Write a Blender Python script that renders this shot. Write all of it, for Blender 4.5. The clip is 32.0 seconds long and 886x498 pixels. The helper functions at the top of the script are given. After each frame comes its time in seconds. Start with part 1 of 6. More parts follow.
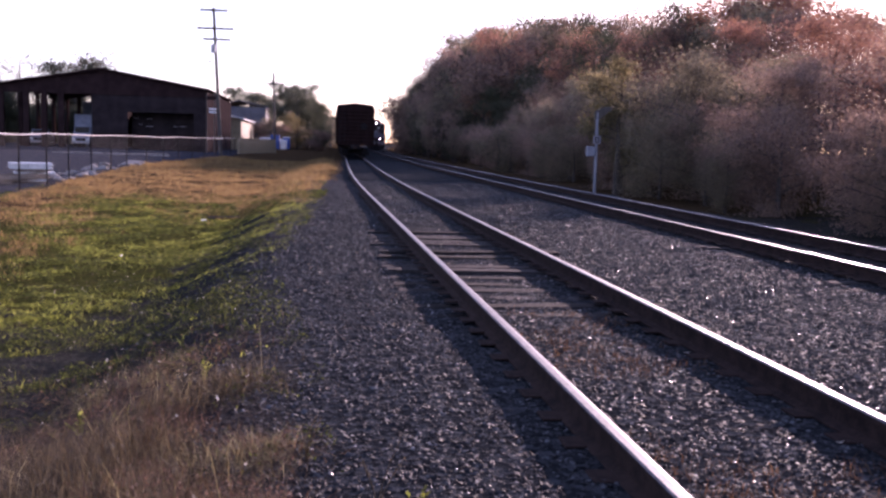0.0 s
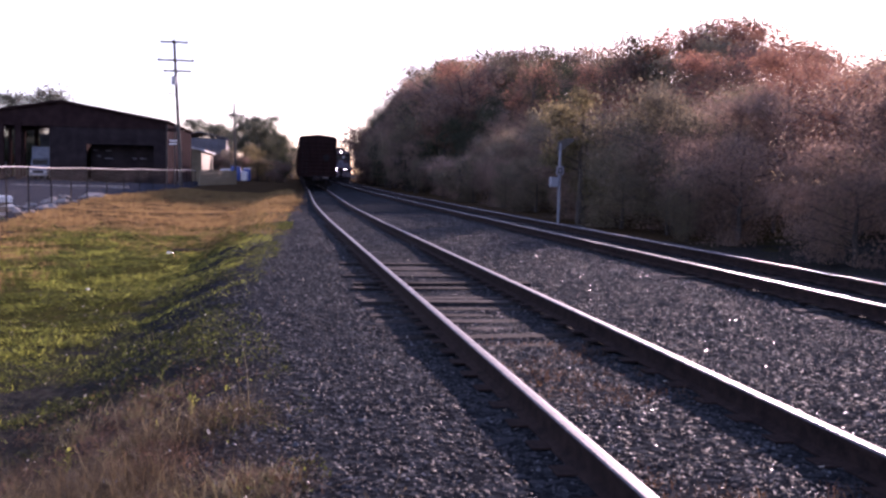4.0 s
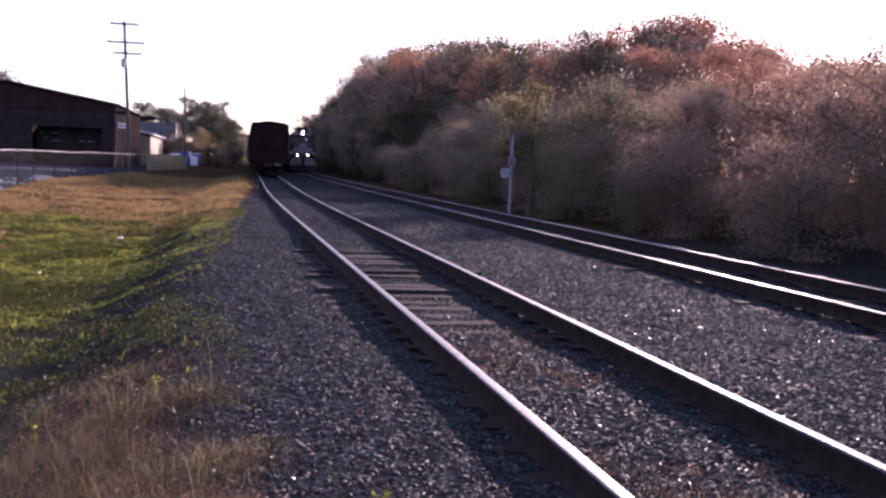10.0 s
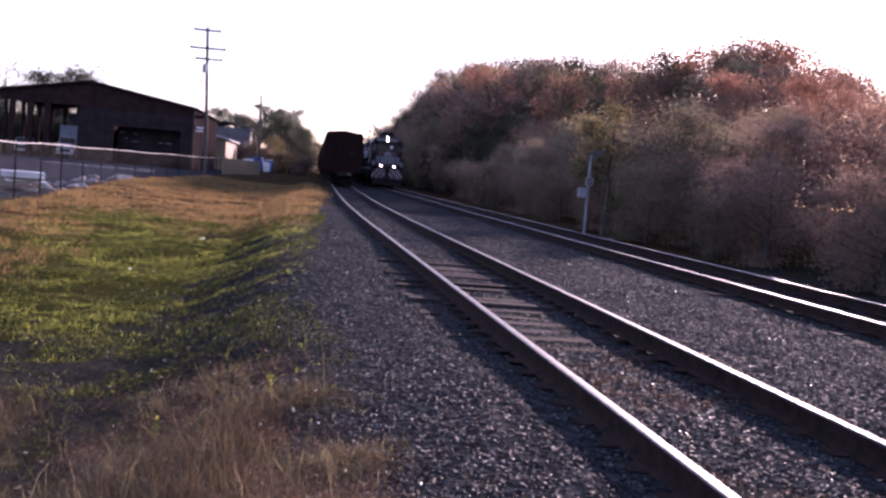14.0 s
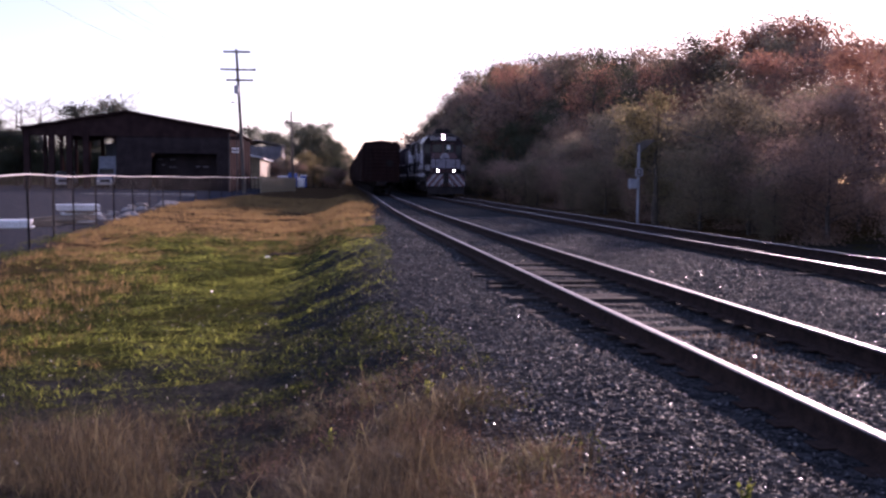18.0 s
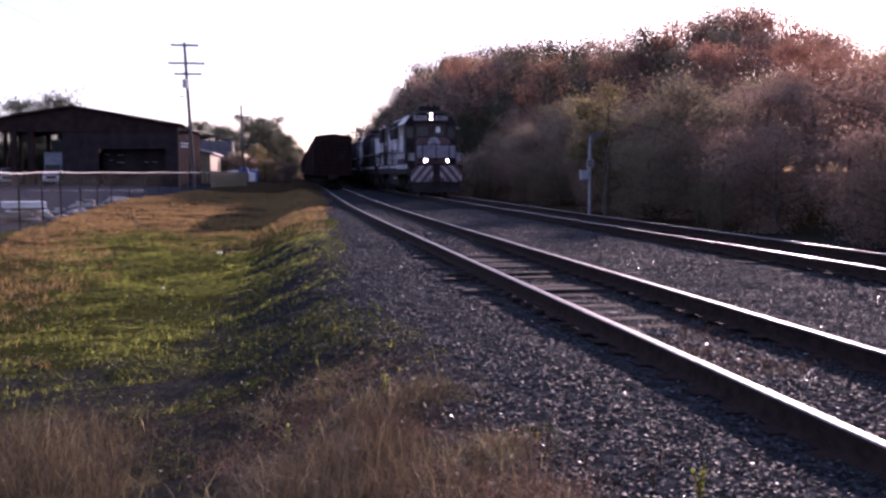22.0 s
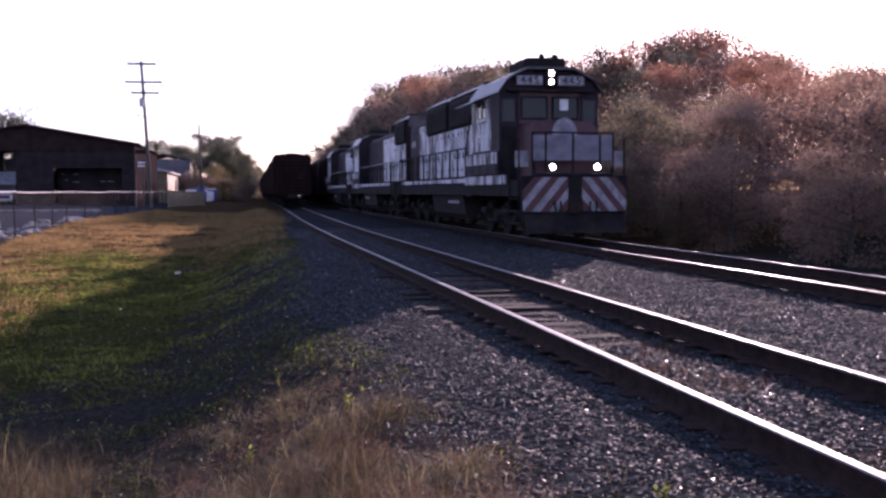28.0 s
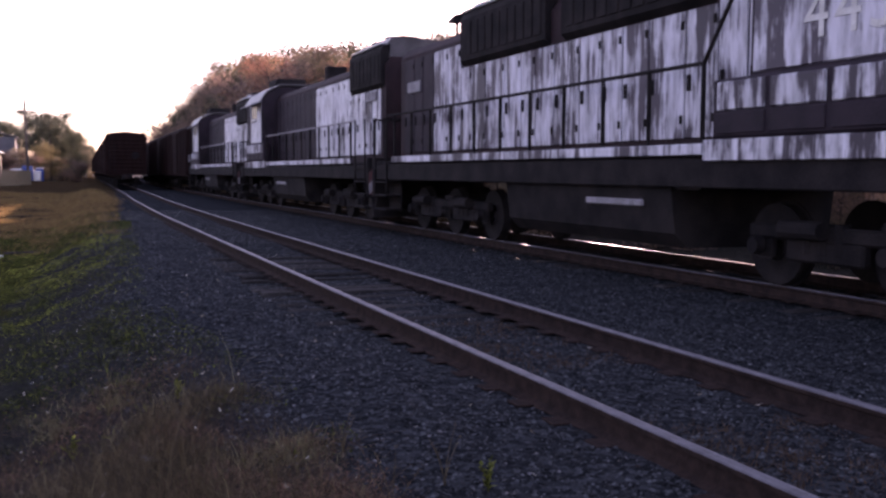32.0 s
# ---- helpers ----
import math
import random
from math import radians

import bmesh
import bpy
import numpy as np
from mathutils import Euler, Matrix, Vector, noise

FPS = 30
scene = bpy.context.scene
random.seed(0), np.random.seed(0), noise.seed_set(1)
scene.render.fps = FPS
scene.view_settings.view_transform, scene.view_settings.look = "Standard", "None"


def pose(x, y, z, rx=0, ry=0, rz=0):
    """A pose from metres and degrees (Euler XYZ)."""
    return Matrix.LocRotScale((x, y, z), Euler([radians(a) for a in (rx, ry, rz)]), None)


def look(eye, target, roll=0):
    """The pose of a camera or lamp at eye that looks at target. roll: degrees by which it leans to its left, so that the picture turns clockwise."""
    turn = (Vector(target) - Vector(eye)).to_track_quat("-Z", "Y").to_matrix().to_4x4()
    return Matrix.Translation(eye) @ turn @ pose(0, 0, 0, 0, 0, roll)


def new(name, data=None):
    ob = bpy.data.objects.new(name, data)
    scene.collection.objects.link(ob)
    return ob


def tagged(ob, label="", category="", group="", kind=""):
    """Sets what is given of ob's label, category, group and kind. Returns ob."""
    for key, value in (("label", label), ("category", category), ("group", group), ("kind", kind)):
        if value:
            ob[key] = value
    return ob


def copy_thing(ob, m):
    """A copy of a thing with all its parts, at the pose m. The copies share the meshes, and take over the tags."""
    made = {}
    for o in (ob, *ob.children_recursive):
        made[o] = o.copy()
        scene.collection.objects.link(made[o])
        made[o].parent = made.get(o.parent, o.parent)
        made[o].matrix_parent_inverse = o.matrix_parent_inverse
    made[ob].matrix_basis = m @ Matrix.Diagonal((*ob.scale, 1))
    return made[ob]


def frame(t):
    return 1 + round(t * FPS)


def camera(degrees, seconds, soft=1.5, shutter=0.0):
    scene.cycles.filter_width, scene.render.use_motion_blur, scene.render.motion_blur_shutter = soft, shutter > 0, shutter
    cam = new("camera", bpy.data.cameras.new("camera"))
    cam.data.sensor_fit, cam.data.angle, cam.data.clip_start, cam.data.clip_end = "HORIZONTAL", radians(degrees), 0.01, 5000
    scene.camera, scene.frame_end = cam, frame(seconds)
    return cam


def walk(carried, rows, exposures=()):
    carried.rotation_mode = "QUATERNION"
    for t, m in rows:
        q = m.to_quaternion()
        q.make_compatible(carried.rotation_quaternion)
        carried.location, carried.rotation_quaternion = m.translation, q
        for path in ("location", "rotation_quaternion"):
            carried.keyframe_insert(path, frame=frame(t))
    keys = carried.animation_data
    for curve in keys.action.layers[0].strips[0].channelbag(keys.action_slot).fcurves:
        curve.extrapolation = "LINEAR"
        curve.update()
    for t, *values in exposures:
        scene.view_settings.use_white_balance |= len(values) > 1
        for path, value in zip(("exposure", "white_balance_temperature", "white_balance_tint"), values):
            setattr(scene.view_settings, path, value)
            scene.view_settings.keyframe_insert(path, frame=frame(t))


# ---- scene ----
# ---- camera ----
# seconds, x, y, z, yaw, pitch, lean
PATH = [
    (0.0, -1.485, 0.338, 1.376, -7.53, -6.04, 1.41),
    (0.5, -1.593, 0.329, 1.396, -8.94, -5.22, -0.15),
    (1.0, -1.636, 0.340, 1.399, -8.94, -5.79, 1.22),
    (1.5, -1.644, 0.367, 1.390, -9.03, -5.47, 0.63),
    (2.0, -1.670, 0.285, 1.403, -9.51, -4.72, 1.05),
    (2.5, -1.667, 0.308, 1.391, -9.37, -4.82, 0.84),
    (3.0, -1.656, 0.323, 1.382, -9.37, -4.67, 1.24),
    (3.5, -1.661, 0.298, 1.387, -9.66, -4.44, 1.11),
    (5.5, -1.667, 0.165, 1.434, -10.36, -3.62, 2.27),
    (6.0, -1.705, 0.171, 1.435, -10.54, -3.10, 2.78),
    (6.5, -1.715, 0.007, 1.452, -10.63, -2.23, 2.60),
    (7.0, -1.724, -0.033, 1.451, -9.50, -2.01, 1.44),
    (7.5, -1.726, 0.022, 1.452, -9.62, -3.02, 1.46),
    (8.0, -1.726, -0.018, 1.425, -9.36, -4.13, 1.73),
    (8.5, -1.719, -0.050, 1.450, -10.01, -6.30, 2.83),
    (9.0, -1.733, -0.035, 1.436, -10.59, -4.76, 3.14),
    (9.5, -1.721, -0.032, 1.419, -11.47, -4.69, 1.26),
    (10.0, -1.766, -0.027, 1.419, -12.60, -4.79, 2.24),
    (10.5, -1.767, -0.078, 1.412, -9.62, -4.88, 2.38),
    (11.0, -1.749, -0.113, 1.405, -9.22, -6.81, 4.17),
    (11.5, -1.938, -0.064, 1.398, -10.48, -7.02, 2.52),
    (12.0, -1.865, 0.310, 1.285, -13.41, -5.81, 2.78),
    (12.5, -2.002, 0.181, 1.404, -9.98, -3.48, 4.45),
    (13.0, -2.013, 0.100, 1.377, -10.05, -2.87, 4.71),
    (13.5, -2.069, 0.034, 1.390, -9.17, -2.79, 4.06),
    (14.0, -2.144, 0.024, 1.372, -8.93, -4.12, 4.77),
    (14.5, -2.342, -0.162, 1.420, -10.65, -5.87, 5.03),
    (16.5, -2.888, -0.152, 1.328, -10.02, -5.73, 1.87),
    (17.0, -2.939, -0.043, 1.332, -6.41, -4.32, 0.36),
    (17.5, -2.971, -0.015, 1.336, -6.17, -5.15, 0.14),
    (18.0, -2.957, -0.021, 1.341, -6.95, -4.02, 0.42),
    (18.5, -2.967, -0.009, 1.349, -7.88, -5.29, 0.13),
    (19.0, -2.951, -0.057, 1.331, -6.80, -5.52, -1.65),
    (19.5, -2.955, -0.043, 1.340, -7.00, -5.33, 0.02),
    (20.0, -2.970, -0.054, 1.356, -7.81, -4.55, 0.05),
    (20.5, -2.969, -0.030, 1.335, -8.05, -4.47, 0.27),
    (21.0, -2.961, -0.025, 1.346, -8.86, -4.49, -0.30),
    (21.5, -2.970, -0.013, 1.335, -9.33, -4.52, -0.32),
    (22.0, -2.970, -0.034, 1.346, -9.64, -4.43, -0.15),
    (22.5, -2.972, -0.037, 1.339, -9.83, -3.93, -0.35),
    (23.0, -2.975, -0.028, 1.333, -9.90, -4.03, -0.40),
    (23.5, -2.968, -0.043, 1.342, -9.88, -4.09, -0.24),
    (24.0, -2.987, -0.062, 1.367, -9.91, -4.11, -0.30),
    (24.5, -2.975, -0.051, 1.361, -10.59, -3.63, -0.45),
    (25.0, -2.974, -0.049, 1.357, -10.35, -3.73, -0.70),
    (25.5, -2.978, -0.075, 1.381, -10.46, -2.91, -0.76),
    (26.0, -2.964, -0.030, 1.353, -10.79, -2.89, -1.04),
    (26.5, -2.971, -0.062, 1.362, -11.65, -3.07, -1.09),
    (28.5, -2.998, -0.044, 1.351, -11.93, -3.37, -0.19),
    (29.0, -2.985, -0.012, 1.355, -11.99, -3.23, -0.39),
    (29.5, -2.977, -0.027, 1.361, -13.01, -2.53, -0.67),
    (30.0, -2.958, -0.040, 1.362, -15.42, -3.60, -0.52),
    (30.5, -2.967, -0.084, 1.376, -16.38, -4.29, -0.44),
    (31.0, -2.959, -0.088, 1.371, -16.70, -4.40, -0.33),
    (31.5, -2.938, -0.099, 1.362, -18.10, -4.38, 0.30),
    (32.0, -2.939, -0.107, 1.360, -20.94, -4.38, 0.28),
]


def cam_pose(x, y, z, yaw, pitch, lean):
    return pose(x, y, z) @ pose(0, 0, 0, 0, 0, yaw) @ pose(0, 0, 0, 90 + pitch) @ pose(0, 0, 0, 0, 0, lean)


cam = camera(47.9, 32.0, soft=2.7)
EXPOSURES = [(0.0, 1.27, 6250.0, 51.0), (13.0, 1.25, 6250.0, 51.0), (17.0, 0.92, 6250.0, 51.0), (20.0, 0.92, 6250.0, 51.0), (24.0, 1.04, 6250.0, 51.0), (28.0, 1.1, 6250.0, 51.0), (31.0, 1.52, 7000.0, 54.0), (32.0, 1.6, 7200.0, 54.0)]
walk(cam, [(t, cam_pose(*r)) for t, *r in PATH], EXPOSURES)

# ---- light ----
SUN_AZ, SUN_EL = 29.5, 13.6   # degrees right of +y, and above the horizon
world = bpy.data.worlds.new("sky")
scene.world = world
world.use_nodes = True
wn = world.node_tree
bg = wn.nodes["Background"]
sky = wn.nodes.new("ShaderNodeTexSky")
sky.sky_type = "NISHITA"
sky.sun_disc = False
sky.sun_elevation = radians(SUN_EL)
sky.sun_rotation = radians(SUN_AZ)
sky.air_density, sky.dust_density, sky.ozone_density = 1.0, 0.6, 2.5
# thin bright haze over the clear sky
haze = wn.nodes.new("ShaderNodeMix")
haze.data_type = "RGBA"
haze.inputs[0].default_value = 0.22
wn.links.new(sky.outputs[0], haze.inputs[6])
haze.inputs[7].default_value = (4.6, 5.9, 7.4, 1)
wn.links.new(haze.outputs[2], bg.inputs[0])
bg.inputs[1].default_value = 0.112
sun_data = bpy.data.lights.new("sun", "SUN")
sun_data.energy, sun_data.angle, sun_data.color = 4.8, radians(0.6), (1.0, 0.87, 0.72)
sun = new("sun", sun_data)
S_DIR = Vector((math.sin(radians(SUN_AZ)) * math.cos(radians(SUN_EL)), math.cos(radians(SUN_AZ)) * math.cos(radians(SUN_EL)), math.sin(radians(SUN_EL))))
sun.matrix_world = look(S_DIR * 300, (0, 0, 0))


# ---- materials ----
def lerp3(a, k):
    return tuple(min(1.0, c * k) for c in a)


def mat(name, a, b=None, scale=4.0, rough=0.8, metal=0.0, bump=0.0, bscale=40.0, detail=6.0, streak=False, rand=0.0, trans=0.0, spec=0.5, fine=0.25):
    """A procedural surface: two tones mixed by a large and a fine noise, bump, and optional random tint per object."""
    m = bpy.data.materials.new(name)
    m.use_nodes = True
    nt = m.node_tree
    n, l = nt.nodes, nt.links
    p = n["Principled BSDF"]
    p.inputs["Roughness"].default_value = rough
    p.inputs["Metallic"].default_value = metal
    p.inputs["Specular IOR Level"].default_value = spec
    geo = n.new("ShaderNodeTexCoord")
    mapn = n.new("ShaderNodeMapping")
    l.new(geo.outputs["Object"], mapn.inputs[0])
    if streak:
        mapn.inputs["Scale"].default_value = (6.0, 6.0, 0.5)
    n1 = n.new("ShaderNodeTexNoise")
    n1.inputs["Scale"].default_value, n1.inputs["Detail"].default_value = scale, detail
    l.new(mapn.outputs[0], n1.inputs[0])
    n2 = n.new("ShaderNodeTexNoise")
    n2.inputs["Scale"].default_value, n2.inputs["Detail"].default_value = bscale, 4.0
    l.new(mapn.outputs[0], n2.inputs[0])
    add = n.new("ShaderNodeMath")
    add.operation = "MULTIPLY_ADD"
    l.new(n2.outputs[0], add.inputs[0])
    add.inputs[1].default_value = fine * 2
    sub = n.new("ShaderNodeMath")
    sub.operation = "SUBTRACT"
    l.new(n1.outputs[0], sub.inputs[0])
    sub.inputs[1].default_value = fine
    l.new(sub.outputs[0], add.inputs[2])
    ramp = n.new("ShaderNodeValToRGB")
    ramp.color_ramp.elements[0].position, ramp.color_ramp.elements[1].position = 0.32, 0.68
    ramp.color_ramp.elements[0].color = (*a, 1)
    ramp.color_ramp.elements[1].color = (*(b or lerp3(a, 1.35)), 1)
    l.new(add.outputs[0], ramp.inputs[0])
    col = ramp.outputs[0]
    if rand:
        oi = n.new("ShaderNodeObjectInfo")
        hsv = n.new("ShaderNodeHueSaturation")
        mr = n.new("ShaderNodeMapRange")
        mr.inputs[3].default_value, mr.inputs[4].default_value = 1 - rand, 1 + rand
        l.new(oi.outputs["Random"], mr.inputs[0])
        l.new(mr.outputs[0], hsv.inputs["Value"])
        l.new(col, hsv.inputs["Color"])
        col = hsv.outputs[0]
    l.new(col, p.inputs["Base Color"])
    if bump:
        bn = n.new("ShaderNodeBump")
        bn.inputs["Strength"].default_value = bump
        bn.inputs["Distance"].default_value = 0.02
        l.new(n2.outputs[0], bn.inputs["Height"])
        l.new(bn.outputs[0], p.inputs["Normal"])
    if trans:
        tr = n.new("ShaderNodeBsdfTranslucent")
        mx = n.new("ShaderNodeMixShader")
        mx.inputs[0].default_value = trans
        l.new(col, tr.inputs[0])
        l.new(p.outputs[0], mx.inputs[1])
        l.new(tr.outputs[0], mx.inputs[2])
        l.new(mx.outputs[0], n["Material Output"].inputs[0])
    return m


def leaf_mat(name, cols, trans=0.55):
    """Leaves: each leaf its own tint between three tones."""
    m = bpy.data.materials.new(name)
    m.use_nodes = True
    n, l = m.node_tree.nodes, m.node_tree.links
    p = n["Principled BSDF"]
    p.inputs["Roughness"].default_value = 0.7
    p.inputs["Specular IOR Level"].default_value = 0.3
    g = n.new("ShaderNodeNewGeometry")
    r = n.new("ShaderNodeValToRGB")
    r.color_ramp.elements[0].color = (*cols[0], 1)
    r.color_ramp.elements[1].color = (*cols[-1], 1)
    for i, c in enumerate(cols[1:-1]):
        e = r.color_ramp.elements.new((i + 1) / (len(cols) - 1))
        e.color = (*c, 1)
    l.new(g.outputs["Random Per Island"], r.inputs[0])
    oi = n.new("ShaderNodeObjectInfo")
    hsv = n.new("ShaderNodeHueSaturation")
    mr = n.new("ShaderNodeMapRange")
    mr.inputs[3].default_value, mr.inputs[4].default_value = 0.7, 1.25
    l.new(oi.outputs["Random"], mr.inputs[0])
    l.new(mr.outputs[0], hsv.inputs["Value"])
    l.new(r.outputs[0], hsv.inputs["Color"])
    l.new(hsv.outputs[0], p.inputs["Base Color"])
    tr = n.new("ShaderNodeBsdfTranslucent")
    l.new(hsv.outputs[0], tr.inputs[0])
    mx = n.new("ShaderNodeMixShader")
    mx.inputs[0].default_value = trans
    l.new(p.outputs[0], mx.inputs[1])
    l.new(tr.outputs[0], mx.inputs[2])
    l.new(mx.outputs[0], n["Material Output"].inputs[0])
    return m


def glow_mat(name, color, strength):
    m = bpy.data.materials.new(name)
    m.use_nodes = True
    p = m.node_tree.nodes["Principled BSDF"]
    p.inputs["Base Color"].default_value = (*color, 1)
    p.inputs["Emission Color"].default_value = (*color, 1)
    p.inputs["Emission Strength"].default_value = strength
    return m


def peel_mat(name, pale, bare, level):
    """Sun-bleached paint flaking off in upright runs down to the dark coat below; level is the share that is gone."""
    m = bpy.data.materials.new(name)
    m.use_nodes = True
    n, l = m.node_tree.nodes, m.node_tree.links
    p = n["Principled BSDF"]
    tc = n.new("ShaderNodeTexCoord")

    def noise_at(scale, detail, stretch):
        mp = n.new("ShaderNodeMapping")
        mp.inputs["Scale"].default_value = stretch
        l.new(tc.outputs["Object"], mp.inputs[0])
        t = n.new("ShaderNodeTexNoise")
        t.inputs["Scale"].default_value, t.inputs["Detail"].default_value, t.inputs["Roughness"].default_value = scale, detail, 0.62
        l.new(mp.outputs[0], t.inputs[0])
        return t.outputs[0]

    runs, patches, grime = noise_at(1.0, 6, (5.0, 5.0, 0.55)), noise_at(0.9, 5, (1.0, 1.0, 0.8)), noise_at(2.2, 5, (3.0, 3.0, 0.7))
    add = n.new("ShaderNodeMath")
    add.operation = "MULTIPLY_ADD"
    l.new(runs, add.inputs[0])
    add.inputs[1].default_value = 0.55
    half = n.new("ShaderNodeMath")
    half.operation = "MULTIPLY"
    l.new(patches, half.inputs[0])
    half.inputs[1].default_value = 0.45
    l.new(half.outputs[0], add.inputs[2])
    edge = n.new("ShaderNodeMapRange")
    edge.inputs[1].default_value, edge.inputs[2].default_value = level - 0.035, level + 0.03
    l.new(add.outputs[0], edge.inputs[0])
    dirty = n.new("ShaderNodeValToRGB")
    dirty.color_ramp.elements[0].position, dirty.color_ramp.elements[1].position = 0.3, 0.62
    dirty.color_ramp.elements[0].color, dirty.color_ramp.elements[1].color = (*(c * 0.45 for c in pale), 1), (*pale, 1)
    l.new(grime, dirty.inputs[0])
    mx = n.new("ShaderNodeMix")
    mx.data_type = "RGBA"
    l.new(edge.outputs[0], mx.inputs[0])
    mx.inputs[6].default_value = (*bare, 1)
    l.new(dirty.outputs[0], mx.inputs[7])
    l.new(mx.outputs[2], p.inputs["Base Color"])
    p.inputs["Roughness"].default_value = 0.55
    bn = n.new("ShaderNodeBump")
    bn.inputs["Strength"].default_value, bn.inputs["Distance"].default_value = 0.4, 0.004
    l.new(edge.outputs[0], bn.inputs["Height"])
    l.new(bn.outputs[0], p.inputs["Normal"])
    return m


def glass_mat(name, tint):
    m = bpy.data.materials.new(name)
    m.use_nodes = True
    p = m.node_tree.nodes["Principled BSDF"]
    p.inputs["Base Color"].default_value = (*tint, 1)
    p.inputs["Roughness"].default_value = 0.12
    p.inputs["Specular IOR Level"].default_value = 0.12
    p.inputs["Transmission Weight"].default_value = 0.15
    return m


M_RAIL = mat("rail_rust", (0.020, 0.014, 0.013), (0.042, 0.027, 0.023), 8, 0.95, 0.0, 0.3, spec=0.05)
M_RAILTOP = mat("rail_polished_steel", (0.20, 0.195, 0.20), (0.36, 0.35, 0.36), 5, 0.34, 1.0, 0.0)
M_RAILDULL = mat("rail_dull_steel", (0.11, 0.108, 0.118), (0.20, 0.195, 0.21), 4, 0.52, 0.8, 0.05)
M_TIE = mat("weathered_tie_wood", (0.016, 0.015, 0.015), (0.045, 0.041, 0.040), 3, 0.95, 0, 0.7, 30, rand=0.35, spec=0.03)
M_RAILHEAD = mat("worn_rail_head", (0.075, 0.070, 0.080), (0.14, 0.132, 0.148), 6, 0.62, 0.1, 0.08, spec=0.25)
M_ROOFSTEEL = mat("worn_roof_sheet", (0.035, 0.030, 0.034), (0.075, 0.066, 0.072), 2.5, 0.4, 0.3, 0.1)
M_STEEL_BLACK = mat("sooty_black_steel", (0.009, 0.008, 0.009), (0.027, 0.022, 0.022), 2, 0.85, 0.0, 0.2, spec=0.1)
M_LIGHT_PAINT = peel_mat("peeling_pale_lilac_paint", (0.66, 0.64, 0.71), (0.055, 0.040, 0.056), 0.485)
M_LIGHT_PATCHY = peel_mat("blotchy_pale_paint", (0.78, 0.76, 0.80), (0.045, 0.036, 0.048), 0.445)
M_LIGHT_WORN = peel_mat("badly_peeled_pale_paint", (0.68, 0.66, 0.72), (0.040, 0.030, 0.042), 0.50)
# pale paint of the shaded front, the shade worked into its colour
M_SHADED_LILAC = mat("shade_darkened_lilac_paint", (0.10, 0.092, 0.115), (0.19, 0.175, 0.215), 3, 0.6, 0, 0.1)
M_DULL_WHITE = mat("grimy_white_paint", (0.15, 0.14, 0.15), (0.30, 0.28, 0.30), 5, 0.7, 0, 0.1)
M_NOSE = mat("faded_maroon_paint", (0.050, 0.019, 0.022), (0.085, 0.032, 0.036), 3, 0.6, 0, 0.1)
M_DARK_PAINT = mat("faded_dark_blue_paint", (0.015, 0.010, 0.015), (0.033, 0.021, 0.029), 2, 0.7, 0, 0.1, spec=0.2)
M_HOOD = mat("faded_brown_hood_paint", (0.022, 0.013, 0.015), (0.040, 0.023, 0.026), 2, 0.75, 0, 0.1, spec=0.15)
M_RED = mat("faded_red_paint", (0.06, 0.02, 0.022), (0.10, 0.034, 0.036), 4, 0.7)
M_WHITE = mat("dirty_white_paint", (0.5, 0.48, 0.46), (0.72, 0.7, 0.68), 4, 0.6, 0, 0.1)
M_BOXCAR = mat("dark_boxcar_paint", (0.012, 0.006, 0.006), (0.026, 0.013, 0.012), 1.5, 0.9, 0, 0.2, 12, streak=True, spec=0.06)
M_GLASS = glass_mat("dark_glass", (0.03, 0.035, 0.04))
M_LAMP = glow_mat("lit_headlight", (1.0, 0.93, 0.85), 12.0)
M_BARK = mat("bark", (0.03, 0.024, 0.02), (0.08, 0.065, 0.055), 6, 0.95, 0, 0.6, 30)
M_POLE = mat("creosoted_pole_wood", (0.05, 0.042, 0.036), (0.1, 0.085, 0.07), 3, 0.9, 0, 0.3, streak=True)
M_GALV = mat("galvanized_steel", (0.28, 0.28, 0.29), (0.42, 0.42, 0.43), 5, 0.45, 0.7)
M_SHED = mat("brown_metal_sheet", (0.026, 0.015, 0.015), (0.042, 0.025, 0.024), 1.0, 0.95, 0.0, 0, spec=0.0)
M_SHED_IN = mat("dark_shed_panel", (0.024, 0.018, 0.019), (0.040, 0.031, 0.032), 1.0, 0.95, spec=0.0)
M_SIGNPOST = mat("silver_painted_post", (0.16, 0.165, 0.19), (0.24, 0.25, 0.28), 4, 0.5, 0.2)
M_LEAF_RUST = leaf_mat("rust_leaves", [(0.17, 0.088, 0.078), (0.31, 0.15, 0.105), (0.46, 0.24, 0.135)], 0.6)
M_LEAF_BROWN = leaf_mat("brown_leaves", [(0.135, 0.095, 0.086), (0.25, 0.17, 0.135), (0.37, 0.25, 0.17)], 0.6)
M_LEAF_OLIVE = leaf_mat("olive_leaves", [(0.115, 0.098, 0.078), (0.20, 0.168, 0.112), (0.30, 0.245, 0.145)], 0.6)
M_LEAF_GREEN = leaf_mat("dark_green_leaves", [(0.03, 0.036, 0.025), (0.055, 0.062, 0.036), (0.10, 0.10, 0.052)], 0.35)
M_LEAF_GREY = leaf_mat("grey_green_needles", [(0.042, 0.05, 0.036), (0.075, 0.082, 0.054), (0.12, 0.12, 0.08)], 0.4)
M_LEAF_YELLOW = leaf_mat("yellow_leaves", [(0.085, 0.072, 0.04), (0.15, 0.125, 0.06), (0.22, 0.18, 0.09)], 0.6)


# ---- mesh helpers ----
def mesh_of(bm, name, material):
    me = bpy.data.meshes.new(name)
    bm.normal_update()
    bm.to_mesh(me)
    bm.free()
    for mm in (material if isinstance(material, (list, tuple)) else [material]):
        me.materials.append(mm)
    return me


